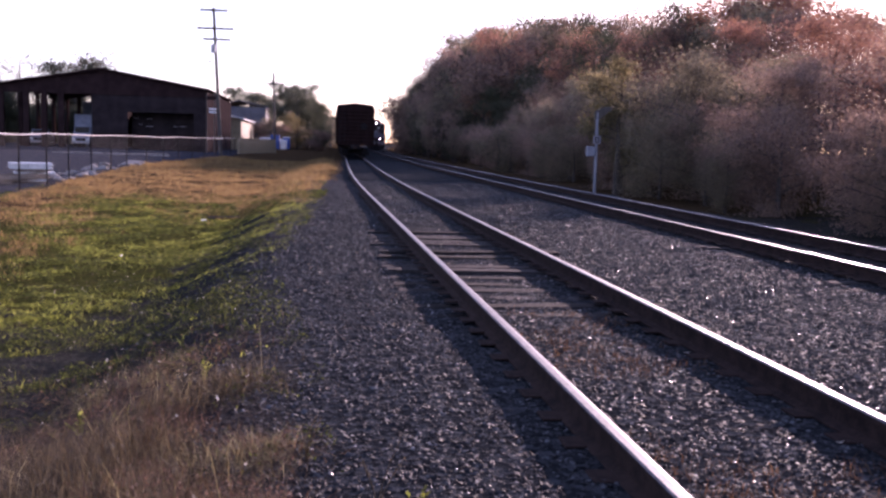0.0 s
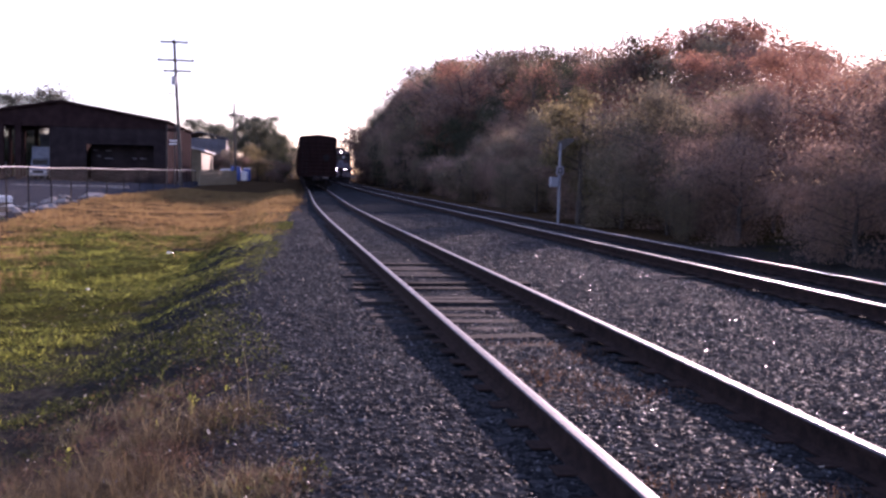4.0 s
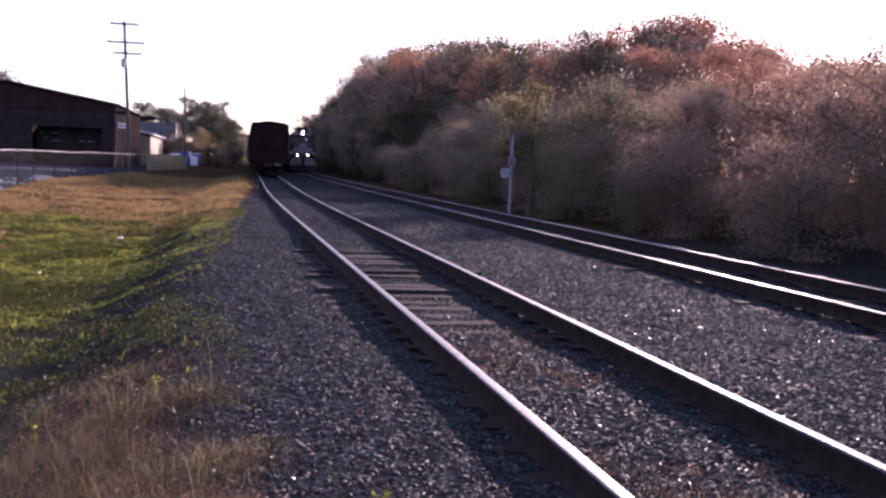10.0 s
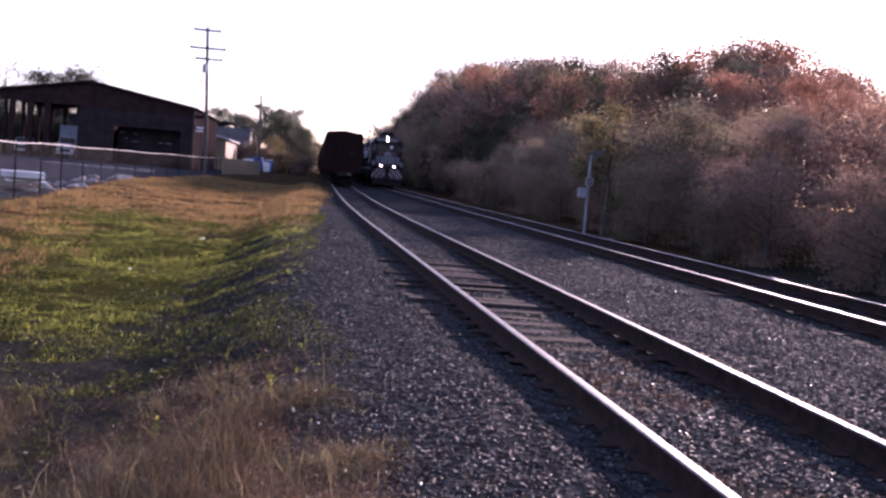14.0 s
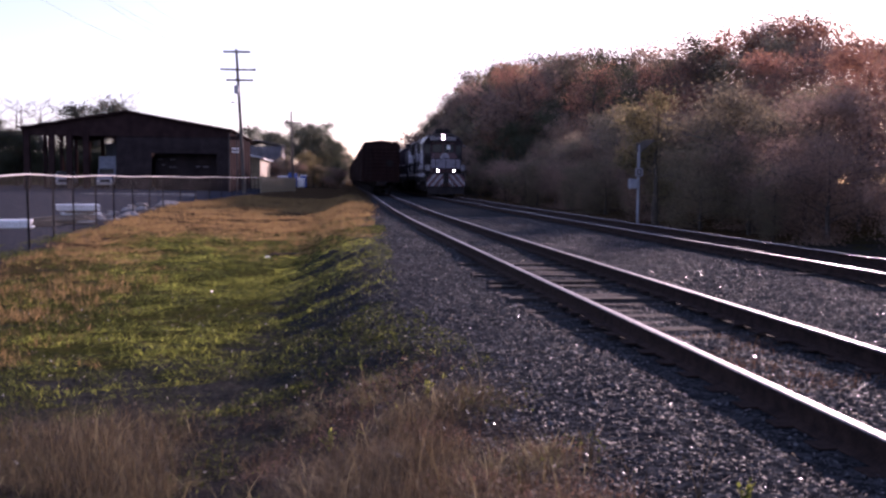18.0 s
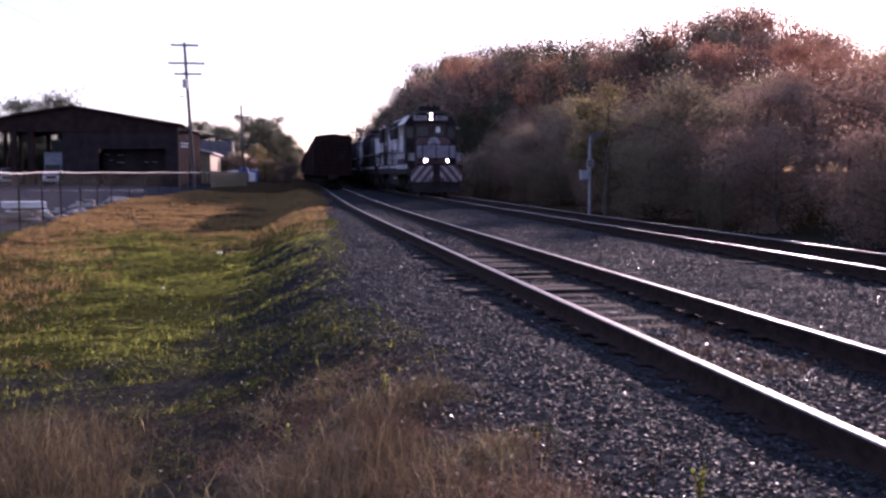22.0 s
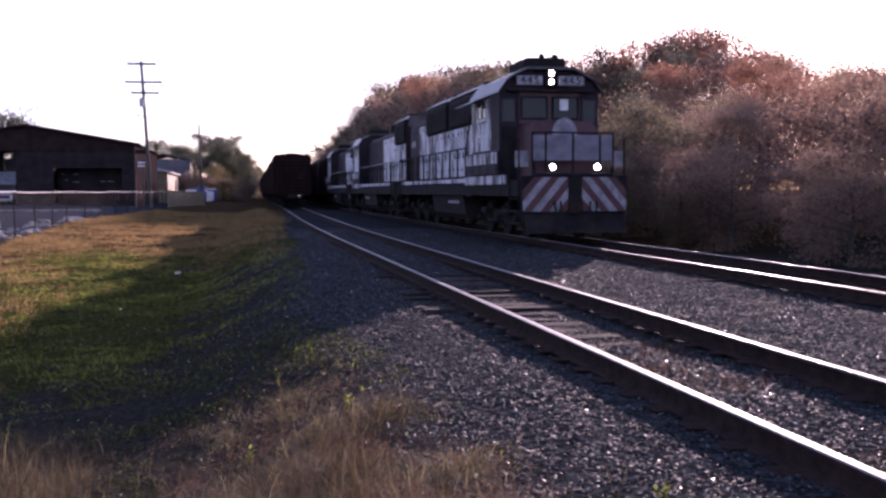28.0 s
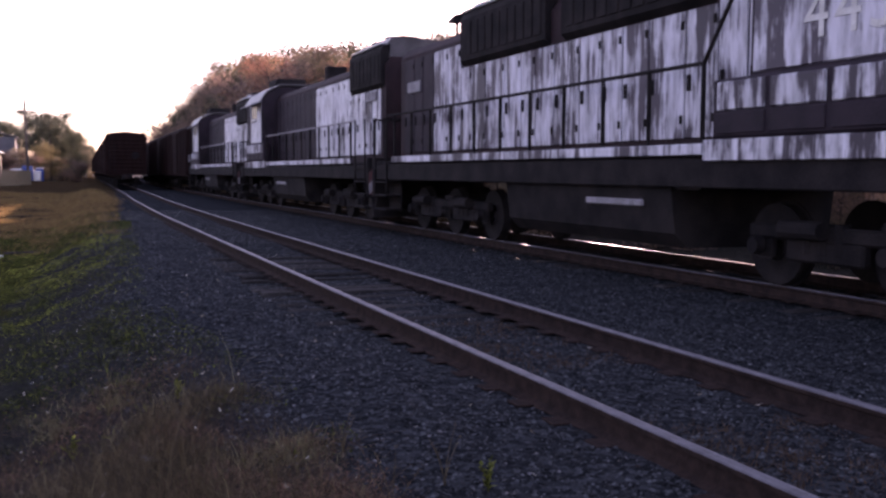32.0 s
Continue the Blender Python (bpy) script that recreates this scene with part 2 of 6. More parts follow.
def part(name, bm, material, parent, label=""):
    ob = new(name, mesh_of(bm, name, material) if isinstance(bm, bmesh.types.BMesh) else bm)
    ob.parent = parent
    if label:
        ob["label"] = label
    return ob


def empty(name, m=None):
    ob = new(name)
    ob.empty_display_size = 0.2
    if m is not None:
        ob.matrix_basis = m
    return ob


def add_box(bm, x0, x1, y0, y1, z0, z1, bevel=0.0):
    r = bmesh.ops.create_cube(bm, size=1.0, matrix=Matrix.LocRotScale(((x0 + x1) / 2, (y0 + y1) / 2, (z0 + z1) / 2), None, (abs(x1 - x0), abs(y1 - y0), abs(z1 - z0))))
    if bevel:
        es = {e for v in r["verts"] for e in v.link_edges}
        bmesh.ops.bevel(bm, geom=list(es), offset=bevel, segments=1, affect="EDGES")
    return bm


def box(x0, x1, y0, y1, z0, z1, bevel=0.0):
    return add_box(bmesh.new(), x0, x1, y0, y1, z0, z1, bevel)


def add_tube(bm, a, b, r0, r1=None, n=8):
    a, b = Vector(a), Vector(b)
    d = b - a
    q = d.to_track_quat("Z", "Y").to_matrix().to_4x4()
    bmesh.ops.create_cone(bm, cap_ends=True, segments=n, radius1=r0, radius2=r0 if r1 is None else r1, depth=d.length,
                          matrix=Matrix.Translation((a + b) / 2) @ q)
    return bm


def tube(a, b, r0, r1=None, n=8):
    return add_tube(bmesh.new(), a, b, r0, r1, n)


def add_prism(bm, pts, y0, y1):
    """A solid with the outline pts (x, z), from y0 to y1."""
    a = [bm.verts.new((x, y0, z)) for x, z in pts]
    b = [bm.verts.new((x, y1, z)) for x, z in pts]
    bm.faces.new(a)
    bm.faces.new(list(reversed(b)))
    k = len(pts)
    for i in range(k):
        bm.faces.new((a[i], b[i], b[(i + 1) % k], a[(i + 1) % k]))
    bmesh.ops.recalc_face_normals(bm, faces=bm.faces)
    return bm


def prism(pts, y0, y1):
    return add_prism(bmesh.new(), pts, y0, y1)


def data_mesh(name, verts, faces, material, smooth=False):
    me = bpy.data.meshes.new(name)
    me.from_pydata(verts, [], faces)
    for mm in (material if isinstance(material, (list, tuple)) else [material]):
        me.materials.append(mm)
    if smooth:
        me.polygons.foreach_set("use_smooth", [True] * len(me.polygons))
    return me


# ---- plan ----
GAUGE = 1.505


def track2_x(y):
    return 6.07 + 1.5e-4 * max(0.0, y - 25) ** 2


def track1_x(y):
    v = max(0.0, y - 25)
    return 0.7525 + (5.0e-4 * v * v if v < 27 else 0.3645 + 0.027 * (min(v, 57) - 27) + 0.0215 * max(0.0, v - 57))


def along(fx, y, z=0.0):
    """The pose of a thing standing on a track at y."""
    d = (fx(y + 1.0) - fx(y - 1.0)) / 2.0
    return pose(fx(y), y, z, 0, 0, -math.degrees(math.atan(d)))


def smooth(a, b, t):
    t = min(1.0, max(0.0, (t - a) / (b - a)))
    return t * t * (3 - 2 * t)


FENCE = [(16, -10.2), (29, -11.2), (38, -12.2), (48, -12.6), (62, -12.5), (70, -11.8), (90, -9.9), (112, -9.6)]
EDGE = [(-40, -1.7), (5.5, -1.7), (8.5, -2.0), (13, -2.45), (17, -2.2), (25, -1.8), (32, -1.5), (50, -0.8), (80, -0.4), (400, -0.4)]


def table(tab, y):
    for (y0, v0), (y1, v1) in zip(tab, tab[1:]):
        if y <= y1:
            return v0 + (v1 - v0) * max(0.0, (y - y0)) / (y1 - y0)
    return tab[-1][1]


def ground_z(x, y):
    off = 0.0
    if y > 25:
        off = track1_x(y) - 0.7525 if x < 3 else track2_x(y) - 6.07
    u = x - off
    n = noise.noise((x * 0.35, y * 0.35, 0)) * 0.06 + noise.noise((x * 1.2, y * 1.2, 3)) * 0.045 + noise.noise((x * 3.1, y * 3.1, 5)) * 0.04 + noise.noise((x * 6.3, y * 6.3, 8)) * 0.02
    if u < -1.5:
        far = smooth(42, 78, y)
        deep = 0.42 + 0.30 * smooth(3, 13, y) - 0.31 * far
        z = -0.21 - deep * smooth(-1.75, -4.0, u)
        z += deep * (0.26 + 0.49 * far) * smooth(-6.0, -11.5, u) + 0.25 * smooth(-12, -30, u)
        return z + n * smooth(-1.5, -2.5, u)
    if u > 8.0:
        return -0.21 - 0.45 * smooth(8.0, 10.5, u) + 0.5 * smooth(12, 20, u) + n * smooth(8, 9, u)
    cover = 0.03 - 0.044 * smooth(6.5, 10.5, y) * (1 - smooth(17.5, 21.5, y))
    return -0.205 + n * 0.3 + cover * smooth(2.2, 1.6, abs(u - 0.75))


# ---- ground ----
def spread(lo, hi, near, step, grow):
    out, v, s = [near], near, step
    while v < hi:
        s *= grow
        v += s
        out.append(min(v, hi))
    v, s = near, step
    while v > lo:
        s *= grow
        v -= s
        out.insert(0, max(v, lo))
    return out


def ground_material():
    m = bpy.data.materials.new("grass_earth_and_ballast")
    m.use_nodes = True
    n, l = m.node_tree.nodes, m.node_tree.links
    p = n["Principled BSDF"]
    p.inputs["Roughness"].default_value = 0.9
    p.inputs["Specular IOR Level"].default_value = 0.0
    tc = n.new("ShaderNodeTexCoord")

    def ntex(scale, detail=6.0, rough=0.6):
        t = n.new("ShaderNodeTexNoise")
        t.inputs["Scale"].default_value, t.inputs["Detail"].default_value, t.inputs["Roughness"].default_value = scale, detail, rough
        l.new(tc.outputs["Object"], t.inputs[0])
        return t.outputs[0]

    def ramp(src, stops):
        r = n.new("ShaderNodeValToRGB")
        while len(r.color_ramp.elements) < len(stops):
            r.color_ramp.elements.new(0.5)
        for e, (pos, c) in zip(r.color_ramp.elements, stops):
            e.position, e.color = pos, (*c, 1)
        l.new(src, r.inputs[0])
        return r.outputs[0]

    def mix(f, a, b):
        x = n.new("ShaderNodeMix")
        x.data_type = "RGBA"
        l.new(f, x.inputs[0])
        l.new(a, x.inputs[6])
        l.new(b, x.inputs[7])
        return x.outputs[2]

    def attr(name):
        a = n.new("ShaderNodeAttribute")
        a.attribute_name = name
        return a.outputs["Fac"]

    def math2(op, a, b, c=None):
        x = n.new("ShaderNodeMath")
        x.operation = op
        x.use_clamp = c is None and op == "MULTIPLY"
        for i, v in enumerate((a, b, c)):
            if v is None:
                continue
            if isinstance(v, (int, float)):
                x.inputs[i].default_value = v
            else:
                l.new(v, x.inputs[i])
        return x.outputs[0]

    def clamp(a):
        x = n.new("ShaderNodeClamp")
        l.new(a, x.inputs[0])
        return x.outputs[0]

    n_big, n_mid, n_fine = ntex(0.5), ntex(2.3, 8, 0.7), ntex(14, 10, 0.8)
    vor = n.new("ShaderNodeTexVoronoi")
    vor.inputs["Scale"].default_value = 22.0
    l.new(tc.outputs["Object"], vor.inputs[0])
    sep = n.new("ShaderNodeSeparateColor")
    l.new(vor.outputs["Color"], sep.inputs[0])
    stone = ramp(sep.outputs[0], [(0.0, (0.012, 0.013, 0.015)), (0.55, (0.025, 0.0275, 0.031)), (1.0, (0.056, 0.061, 0.067))])
    green = ramp(n_fine, [(0.34, (0.011, 0.011, 0.007)), (0.47, (0.032, 0.035, 0.012)), (0.64, (0.09, 0.094, 0.024))])
    dry = ramp(n_fine, [(0.35, (0.016, 0.012, 0.009)), (0.5, (0.052, 0.035, 0.020)), (0.66, (0.12, 0.078, 0.038))])
    earth = ramp(n_fine, [(0.33, (0.011, 0.011, 0.012)), (0.5, (0.028, 0.028, 0.030)), (0.66, (0.064, 0.063, 0.064))])
    gmask = clamp(math2("MULTIPLY_ADD", n_mid, 2.4, math2("MULTIPLY_ADD", attr("green"), 1.6, -1.9)))
    grass = mix(gmask, dry, green)
    n_patch = ntex(1.0, 8, 0.72)
    emask = clamp(math2("MULTIPLY_ADD", n_patch, 7.0, math2("MULTIPLY_ADD", attr("bare"), 2.4, -3.9)))
    grass = mix(math2("MULTIPLY", emask, 0.85), grass, earth)
    bmask = clamp(math2("MULTIPLY_ADD", n_mid, 1.6, math2("MULTIPLY_ADD", attr("ballast"), 3.0, -2.3)))
    col = mix(bmask, grass, stone)
    lot = ramp(n_fine, [(0.3, (0.024, 0.028, 0.038)), (0.7, (0.045, 0.051, 0.066))])
    col = mix(attr("lot"), col, lot)
    l.new(col, p.inputs["Base Color"])
    bn = n.new("ShaderNodeBump")
    bn.inputs["Strength"].default_value, bn.inputs["Distance"].default_value = 0.8, 0.05
    hh = math2("MULTIPLY_ADD", vor.outputs["Distance"], 0.6, n_fine)
    l.new(hh, bn.inputs["Height"])
    # tussocks of a hand's height off the ballast
    b2 = n.new("ShaderNodeBump")
    b2.inputs["Distance"].default_value = 0.16
    l.new(math2("MULTIPLY_ADD", bmask, -0.9, 0.95), b2.inputs["Strength"])
    l.new(ntex(3.2, 5, 0.6), b2.inputs["Height"])
    l.new(bn.outputs[0], b2.inputs["Normal"])
    l.new(b2.outputs[0], p.inputs["Normal"])
    return m


def build_ground():
    xs = spread(-900, 900, -2.0, 0.11, 1.03)
    ys = spread(-400, 2500, 8.0, 0.13, 1.022)
    nx = len(xs)
    verts = [(x, y, ground_z(x, y)) for y in ys for x in xs]
    faces = [(j * nx + i, j * nx + i + 1, (j + 1) * nx + i + 1, (j + 1) * nx + i) for j in range(len(ys) - 1) for i in range(nx - 1)]
    me = data_mesh("ground", verts, faces, ground_material(), True)
    bal, gre, lot, bare = [], [], [], []
    for x, y, z in verts:
        off = (track1_x(y) - 0.7525 if x < 3 else track2_x(y) - 6.07) if y > 25 else 0
        u = x - off
        e = table(EDGE, y)
        bal.append(smooth(e - 0.7, e + 0.7, u) * (1 - smooth(8.6, 10.5, u)))
        g = smooth(-12, -8, x) * smooth(4, 10, y) * (1 - smooth(34, 52, y)) * (1 - smooth(-3, -1.5, u) * smooth(20, 40, y))
        gre.append(g + 0.25 * smooth(10, 14, x))
        slope = smooth(-2.1, -1.1, u - e) * (1 - smooth(24, 34, y))
        bare.append(0.9 * slope + (1 - slope) * (1 - smooth(10.5, 15.5, y - 0.7 * (x + 5))) * 0.8 + 0.2 * smooth(38, 60, y) * (1 - smooth(60, 90, y)))
        fx = table(FENCE, y)
        lot.append(smooth(fx + 0.7, fx - 0.1, x) * smooth(10, 20, y) * (1 - smooth(160, 170, y)))
    for name, vals in (("ballast", bal), ("green", gre), ("lot", lot), ("bare", bare)):
        a = me.attributes.new(name, "FLOAT", "POINT")
        a.data.foreach_set("value", vals)
    ob = new("ground", me)
    tagged(ob, "grass verge, bare earth and grey railway ballast ground", "ground", kind="structure")


build_ground()


# ---- tracks ----
def sweep(name, prof, fx, off, ys, mats, kinds):
    """A profile drawn along a track; kinds gives the material of some of its faces."""
    k = len(prof)
    verts, faces = [], []
    for y in ys:
        for px_, pz in prof:
            verts.append((fx(y) + off + px_, y, pz))
    for j in range(len(ys) - 1):
        for i in range(k):
            faces.append((j * k + i, j * k + (i + 1) % k, (j + 1) * k + (i + 1) % k, (j + 1) * k + i))
    faces.append(tuple(range(k)))
    me = data_mesh(name, verts, faces, mats)
    for idx, f in enumerate(me.polygons):
        if idx < len(faces) - 1:
            f.material_index = kinds.get(idx % k, 0)
    me.update()
    return me


def rail_profile(a, b):
    """Flat-bottomed rail with a crowned head; the polished band lies between a and b."""
    right = [(0.07, -0.172), (0.07, -0.162), (0.012, -0.14), (0.009, -0.05), (0.036, -0.038), (0.037, -0.012), (0.030, -0.002)]
    return [(-0.07, -0.172)] + right + [(b, 0.0), (a, 0.0)] + [(-x, z) for x, z in reversed(right[1:])]


RAIL_FACES = {6: 2, 7: 2, 8: 1, 9: 2, 10: 2}
RAIL_YS = [-30 + 1.5 * i for i in range(40)] + [30 + 4 * i for i in range(80)]


def build_track(name, fx, label, seed, band, top):
    t = empty(name)
    tagged(t, label, "railway track", "railway tracks", "structure")
    for s in (-1, 1):
        part("rail", sweep("rail", rail_profile(*(band if s < 0 else (-band[1], -band[0]))), fx, s * GAUGE / 2, RAIL_YS, [M_RAIL, top, M_RAILHEAD], RAIL_FACES), None, t, "rusty steel rail with a bright polished running surface")
    rng = random.Random(seed)
    tie_meshes = []
    for i in range(5):
        bm = box(-1.3, 1.3, -0.115, 0.115, -0.36, -0.168, 0.012)
        for v in bm.verts:
            v.co += Vector((rng.uniform(-0.02, 0.02), rng.uniform(-0.008, 0.008), rng.uniform(-0.008, 0.004)))
        tie_meshes.append(mesh_of(bm, "tie", M_TIE))
    plate = mesh_of(box(-0.18, 0.18, -0.09, 0.09, -0.172, -0.158, 0.004), "tie_plate", M_RAIL)
    y = -8.0
    while y < 78:
        tie = part("tie", rng.choice(tie_meshes), None, t)
        tie.matrix_basis = along(fx, y) @ pose(rng.uniform(-0.06, 0.06), 0, rng.uniform(-0.05, -0.002) - 0.05 * (1 - smooth(7.0, 11.0, y + rng.uniform(-2, 2))) - 0.03 * smooth(17, 19, y), 0, rng.uniform(-0.5, 0.5), rng.uniform(-2.6, 2.6))
        if y < 30:
            for s in (-1, 1):
                pl = part("tie_plate", plate, None, t)
                pl.matrix_basis = along(fx, y) @ pose(s * GAUGE / 2, 0, 0)
        y += 0.53 + rng.uniform(-0.03, 0.03)


build_track("railway_track", track1_x, "siding track with worn ties partly buried in ballast", 3, (0.008, 0.025), M_RAILDULL)
build_track("railway_track", track2_x, "main line track with bright rails on grey ballast", 4, (-0.0065, 0.0065), M_RAILTOP)


# ---- rolling stock ----
def wheelset_mesh(r):
    bm = bmesh.new()
    for s in (-1, 1):
        add_tube(bm, (s * 0.70, 0, 0), (s * 0.83, 0, 0), r, r * 0.99, 24)
        add_tube(bm, (s * 0.66, 0, 0), (s * 0.70, 0, 0), r + 0.025, r + 0.025, 24)
        add_tube(bm, (s * 0.83, 0, 0), (s * 0.86, 0, 0), r * 0.4, r * 0.35, 12)
    add_tube(bm, (-0.9, 0, 0), (0.9, 0, 0), 0.08, n=10)
    return mesh_of(bm, "wheelset", M_STEEL_BLACK)


WHEEL_L, WHEEL_C = wheelset_mesh(0.508), wheelset_mesh(0.42)


def build_truck(parent, yc, base, wheel, r, axles=2):
    ys = [-base / 2 + base * i / (axles - 1) for i in range(axles)]
    bm = bmesh.new()
    for s in (-1, 1):
        x0, x1 = (0.92, 1.06) if s > 0 else (-1.06, -0.92)
        add_box(bm, x0, x1, -base / 2 - 0.25, base / 2 + 0.25, r + 0.08, r + 0.26, 0.03)
        for ya, yb in zip(ys, ys[1:]):
            add_box(bm, x0, x1, ya + 0.42, yb - 0.42, r - 0.16, r + 0.1, 0.03)
            mid = (ya + yb) / 2
            for yy in (-0.25, 0.0, 0.25):
                add_tube(bm, (s * 1.0, mid + yy, r - 0.05), (s * 1.0, mid + yy, r + 0.3), 0.09, n=8)
        for yy in ys:
            add_box(bm, x0 - 0.05 * s, x1 + 0.06 * s, yy - 0.17, yy + 0.17, r - 0.17, r + 0.17, 0.04)
            add_tube(bm, (s * 1.1, yy, r), (s * 1.2, yy, r), 0.12, 0.1, 12)
        if axles > 2:
            add_tube(bm, (s * 1.16, -base / 2 + 0.5, r + 0.22), (s * 1.16, -base / 2 + 1.15, r + 0.22), 0.11, n=10)
            add_tube(bm, (s * 1.16, base / 2 - 1.15, r + 0.22), (s * 1.16, base / 2 - 0.5, r + 0.22), 0.11, n=10)
    add_box(bm, -1.0, 1.0, -0.25, 0.25, r, r + 0.35, 0.03)
    tr = part("truck", bm, M_STEEL_BLACK, parent)
    tr.matrix_basis = pose(0, yc, 0)
    out = []
    for yy in ys:
        w = part("wheelset", wheel, None, tr)
        w.matrix_basis = pose(0, yy, r)
        out.append(w)
    return out


def text_part(name, s, size, m, parent, place, label=""):
    cu = bpy.data.curves.new(name, "FONT")
    cu.body, cu.size, cu.extrude, cu.align_x, cu.align_y = s, size, 0.004, "CENTER", "CENTER"
    cu.materials.append(m)
    tmp = bpy.data.objects.new(name, cu)
    scene.collection.objects.link(tmp)
    me = bpy.data.meshes.new_from_object(tmp.evaluated_get(bpy.context.evaluated_depsgraph_get()))
    bpy.data.objects.remove(tmp)
    ob = new(name, me)
    ob.parent = parent
    ob.matrix_basis = place
    if label:
        ob["label"] = label
    return ob


LOCO_LEN = 20.6


def build_loco(number, lit, pale_from, pale_to, blisters, pale):
    """A six-axle diesel with a low short nose; its front is at y = 0 and looks towards -y."""
    L = empty("diesel_locomotive")
    dark = M_DARK_PAINT
    E = LOCO_LEN
    part("frame", box(-1.48, 1.48, 0.15, E - 0.15, 1.18, 1.56, 0.02), M_STEEL_BLACK, L)
    for s in (-1, 1):
        part("walkway_edge", box(s * 1.44, s * 1.52, 6.45, E - 1.6, 1.60, 1.74, 0.01), M_LIGHT_WORN, L, "pale painted sill stripe along the walkway")
        part("cab_sill", box(s * 1.44, s * 1.54, 1.6, 6.4, 1.52, 1.78, 0.01), M_LIGHT_WORN, L, "deep pale sill below the cab")
    part("walkway", box(-1.43, 1.43, 0.1, E - 0.1, 1.57, 1.64, 0.01), M_STEEL_BLACK, L)
    # short nose and cab
    nose = [(-0.95, 1.64), (0.95, 1.64), (0.95, 3.08), (0.8, 3.26), (-0.8, 3.26), (-0.95, 3.08)]
    bm = prism(nose, 0.75, 2.2)
    for v in bm.verts:
        if v.co.y < 0.9 and v.co.z > 2.0:
            v.co.y += 0.1
    part("short_nose", bm, M_NOSE, L, "faded maroon short nose")
    cab_out = [(-1.5, 1.64), (1.5, 1.64), (1.5, 4.2), (1.27, 4.5), (0.68, 4.78), (-0.68, 4.78), (-1.27, 4.5), (-1.5, 4.2)]
    part("cab", prism(cab_out, 2.2, 5.55), M_DARK_PAINT, L)
    ro = [(-1.57, 4.15), (-1.3, 4.52), (-0.7, 4.82), (0.7, 4.82), (1.3, 4.52), (1.57, 4.15)]
    part("cab_roof", prism(ro + [(x * 0.985, z + 0.07) for x, z in reversed(ro)], 1.98, 5.65), M_ROOFSTEEL, L)
    part("front_face", box(-0.92, 0.92, 2.165, 2.205, 3.27, 4.18, 0.01), M_NOSE, L, "faded maroon cab front above the nose")
    part("roof_cooler", box(-0.62, 0.62, 2.5, 4.2, 4.88, 5.22, 0.07), M_STEEL_BLACK, L, "low dark cooling unit on the cab roof")
    for xx in (-0.12, 0.28):
        part("roof_beacon", tube((xx, 2.55, 5.18), (xx, 2.55, 5.32), 0.1, 0.07, 12), M_STEEL_BLACK, L)
    for s in (-1, 1):
        x0, x1 = (1.485, 1.515) if s > 0 else (-1.515, -1.485)
        bb = part("battery_box", box(s * 1.3, s * 1.55, 2.2, 6.2, 1.79, 2.5, 0.03), M_DARK_PAINT, L, "dark box along the foot of the cab side")
        for yy in (2.3, 3.27, 4.24, 5.21):
            part("box_lid", box(s * 1.54, s * 1.575, yy, yy + 0.88, 2.12, 2.46, 0.015), M_LIGHT_WORN, bb, "pale flaking lid")
            part("box_skirt", box(s * 1.54, s * 1.57, yy, yy + 0.88, 1.84, 2.1, 0.012), M_DARK_PAINT, bb)
        part("cab_side_panel", box(x0, x1, 3.15, 5.5, 2.54, 4.1, 0.01), pale, L, "weathered pale cab side panel")
        for k, (ya, yb) in enumerate(((3.62, 4.1), (4.16, 4.64))):
            w = part("side_window", box(x0 * 1.004, x1 * 1.004, ya, yb, 3.52, 4.02, 0.02), M_GLASS, L)
            xo = 1.525 * s
            bm = bmesh.new()
            for a in ((ya - 0.05, ya, 3.47, 4.07), (yb, yb + 0.05, 3.47, 4.07), (ya, yb, 3.47, 3.52), (ya, yb, 4.02, 4.07)):
                add_box(bm, xo - 0.02, xo + 0.02, *a)
            part("window_frame", bm, M_WHITE, w)
            part("arm_rest", box(xo - 0.05, xo + 0.07, ya - 0.04, yb + 0.04, 3.40, 3.46, 0.02), M_WHITE, w)
        # sloping sheet awning over the cab windows
        aw = prism([(s * 1.49, 4.16), (s * 1.49, 4.20), (s * 2.0, 3.98), (s * 2.0, 3.95)], 3.4, 5.7)
        part("window_awning", aw, M_DULL_WHITE, L, "pale sheet metal awning over the cab windows")
        for k, digit in enumerate(number):
            text_part("road_numeral", digit, 0.78, M_WHITE, L, pose(s * 1.525, 4.0 + 0.46 * (k - 1) * s, 3.04, 90, 0, 90 * s), "white numeral of the road number")
        # front windows of the cab
        wx = (1.02, 1.42) if s > 0 else (-1.42, -1.02)
        part("front_window", box(*wx, 2.17, 2.21, 3.3, 3.98, 0.02), M_GLASS, L)
        part("front_door", box(*wx, 2.18, 2.205, 1.7, 3.22, 0.01), M_STEEL_BLACK, L, "dark cab door beside the nose")
        bx = (0.1, 0.84) if s > 0 else (-0.84, -0.1)
        ws = part("windshield", box(*bx, 2.15, 2.18, 3.42, 4.02, 0.02), M_GLASS, L)
        bm = bmesh.new()
        for a in ((bx[0] - 0.04, bx[0], 3.38, 4.06), (bx[1], bx[1] + 0.04, 3.38, 4.06), (bx[0], bx[1], 3.38, 3.42), (bx[0], bx[1], 4.02, 4.06)):
            add_box(bm, a[0], a[1], 2.14, 2.17, a[2], a[3])
        part("rubber_seal", bm, M_STEEL_BLACK, ws)
        nb = (0.24, 1.02) if s > 0 else (-1.02, -0.24)
        board = part("number_board", box(*nb, 2.04, 2.18, 4.36, 4.64, 0.02), M_DULL_WHITE, L, "pale lit number board")
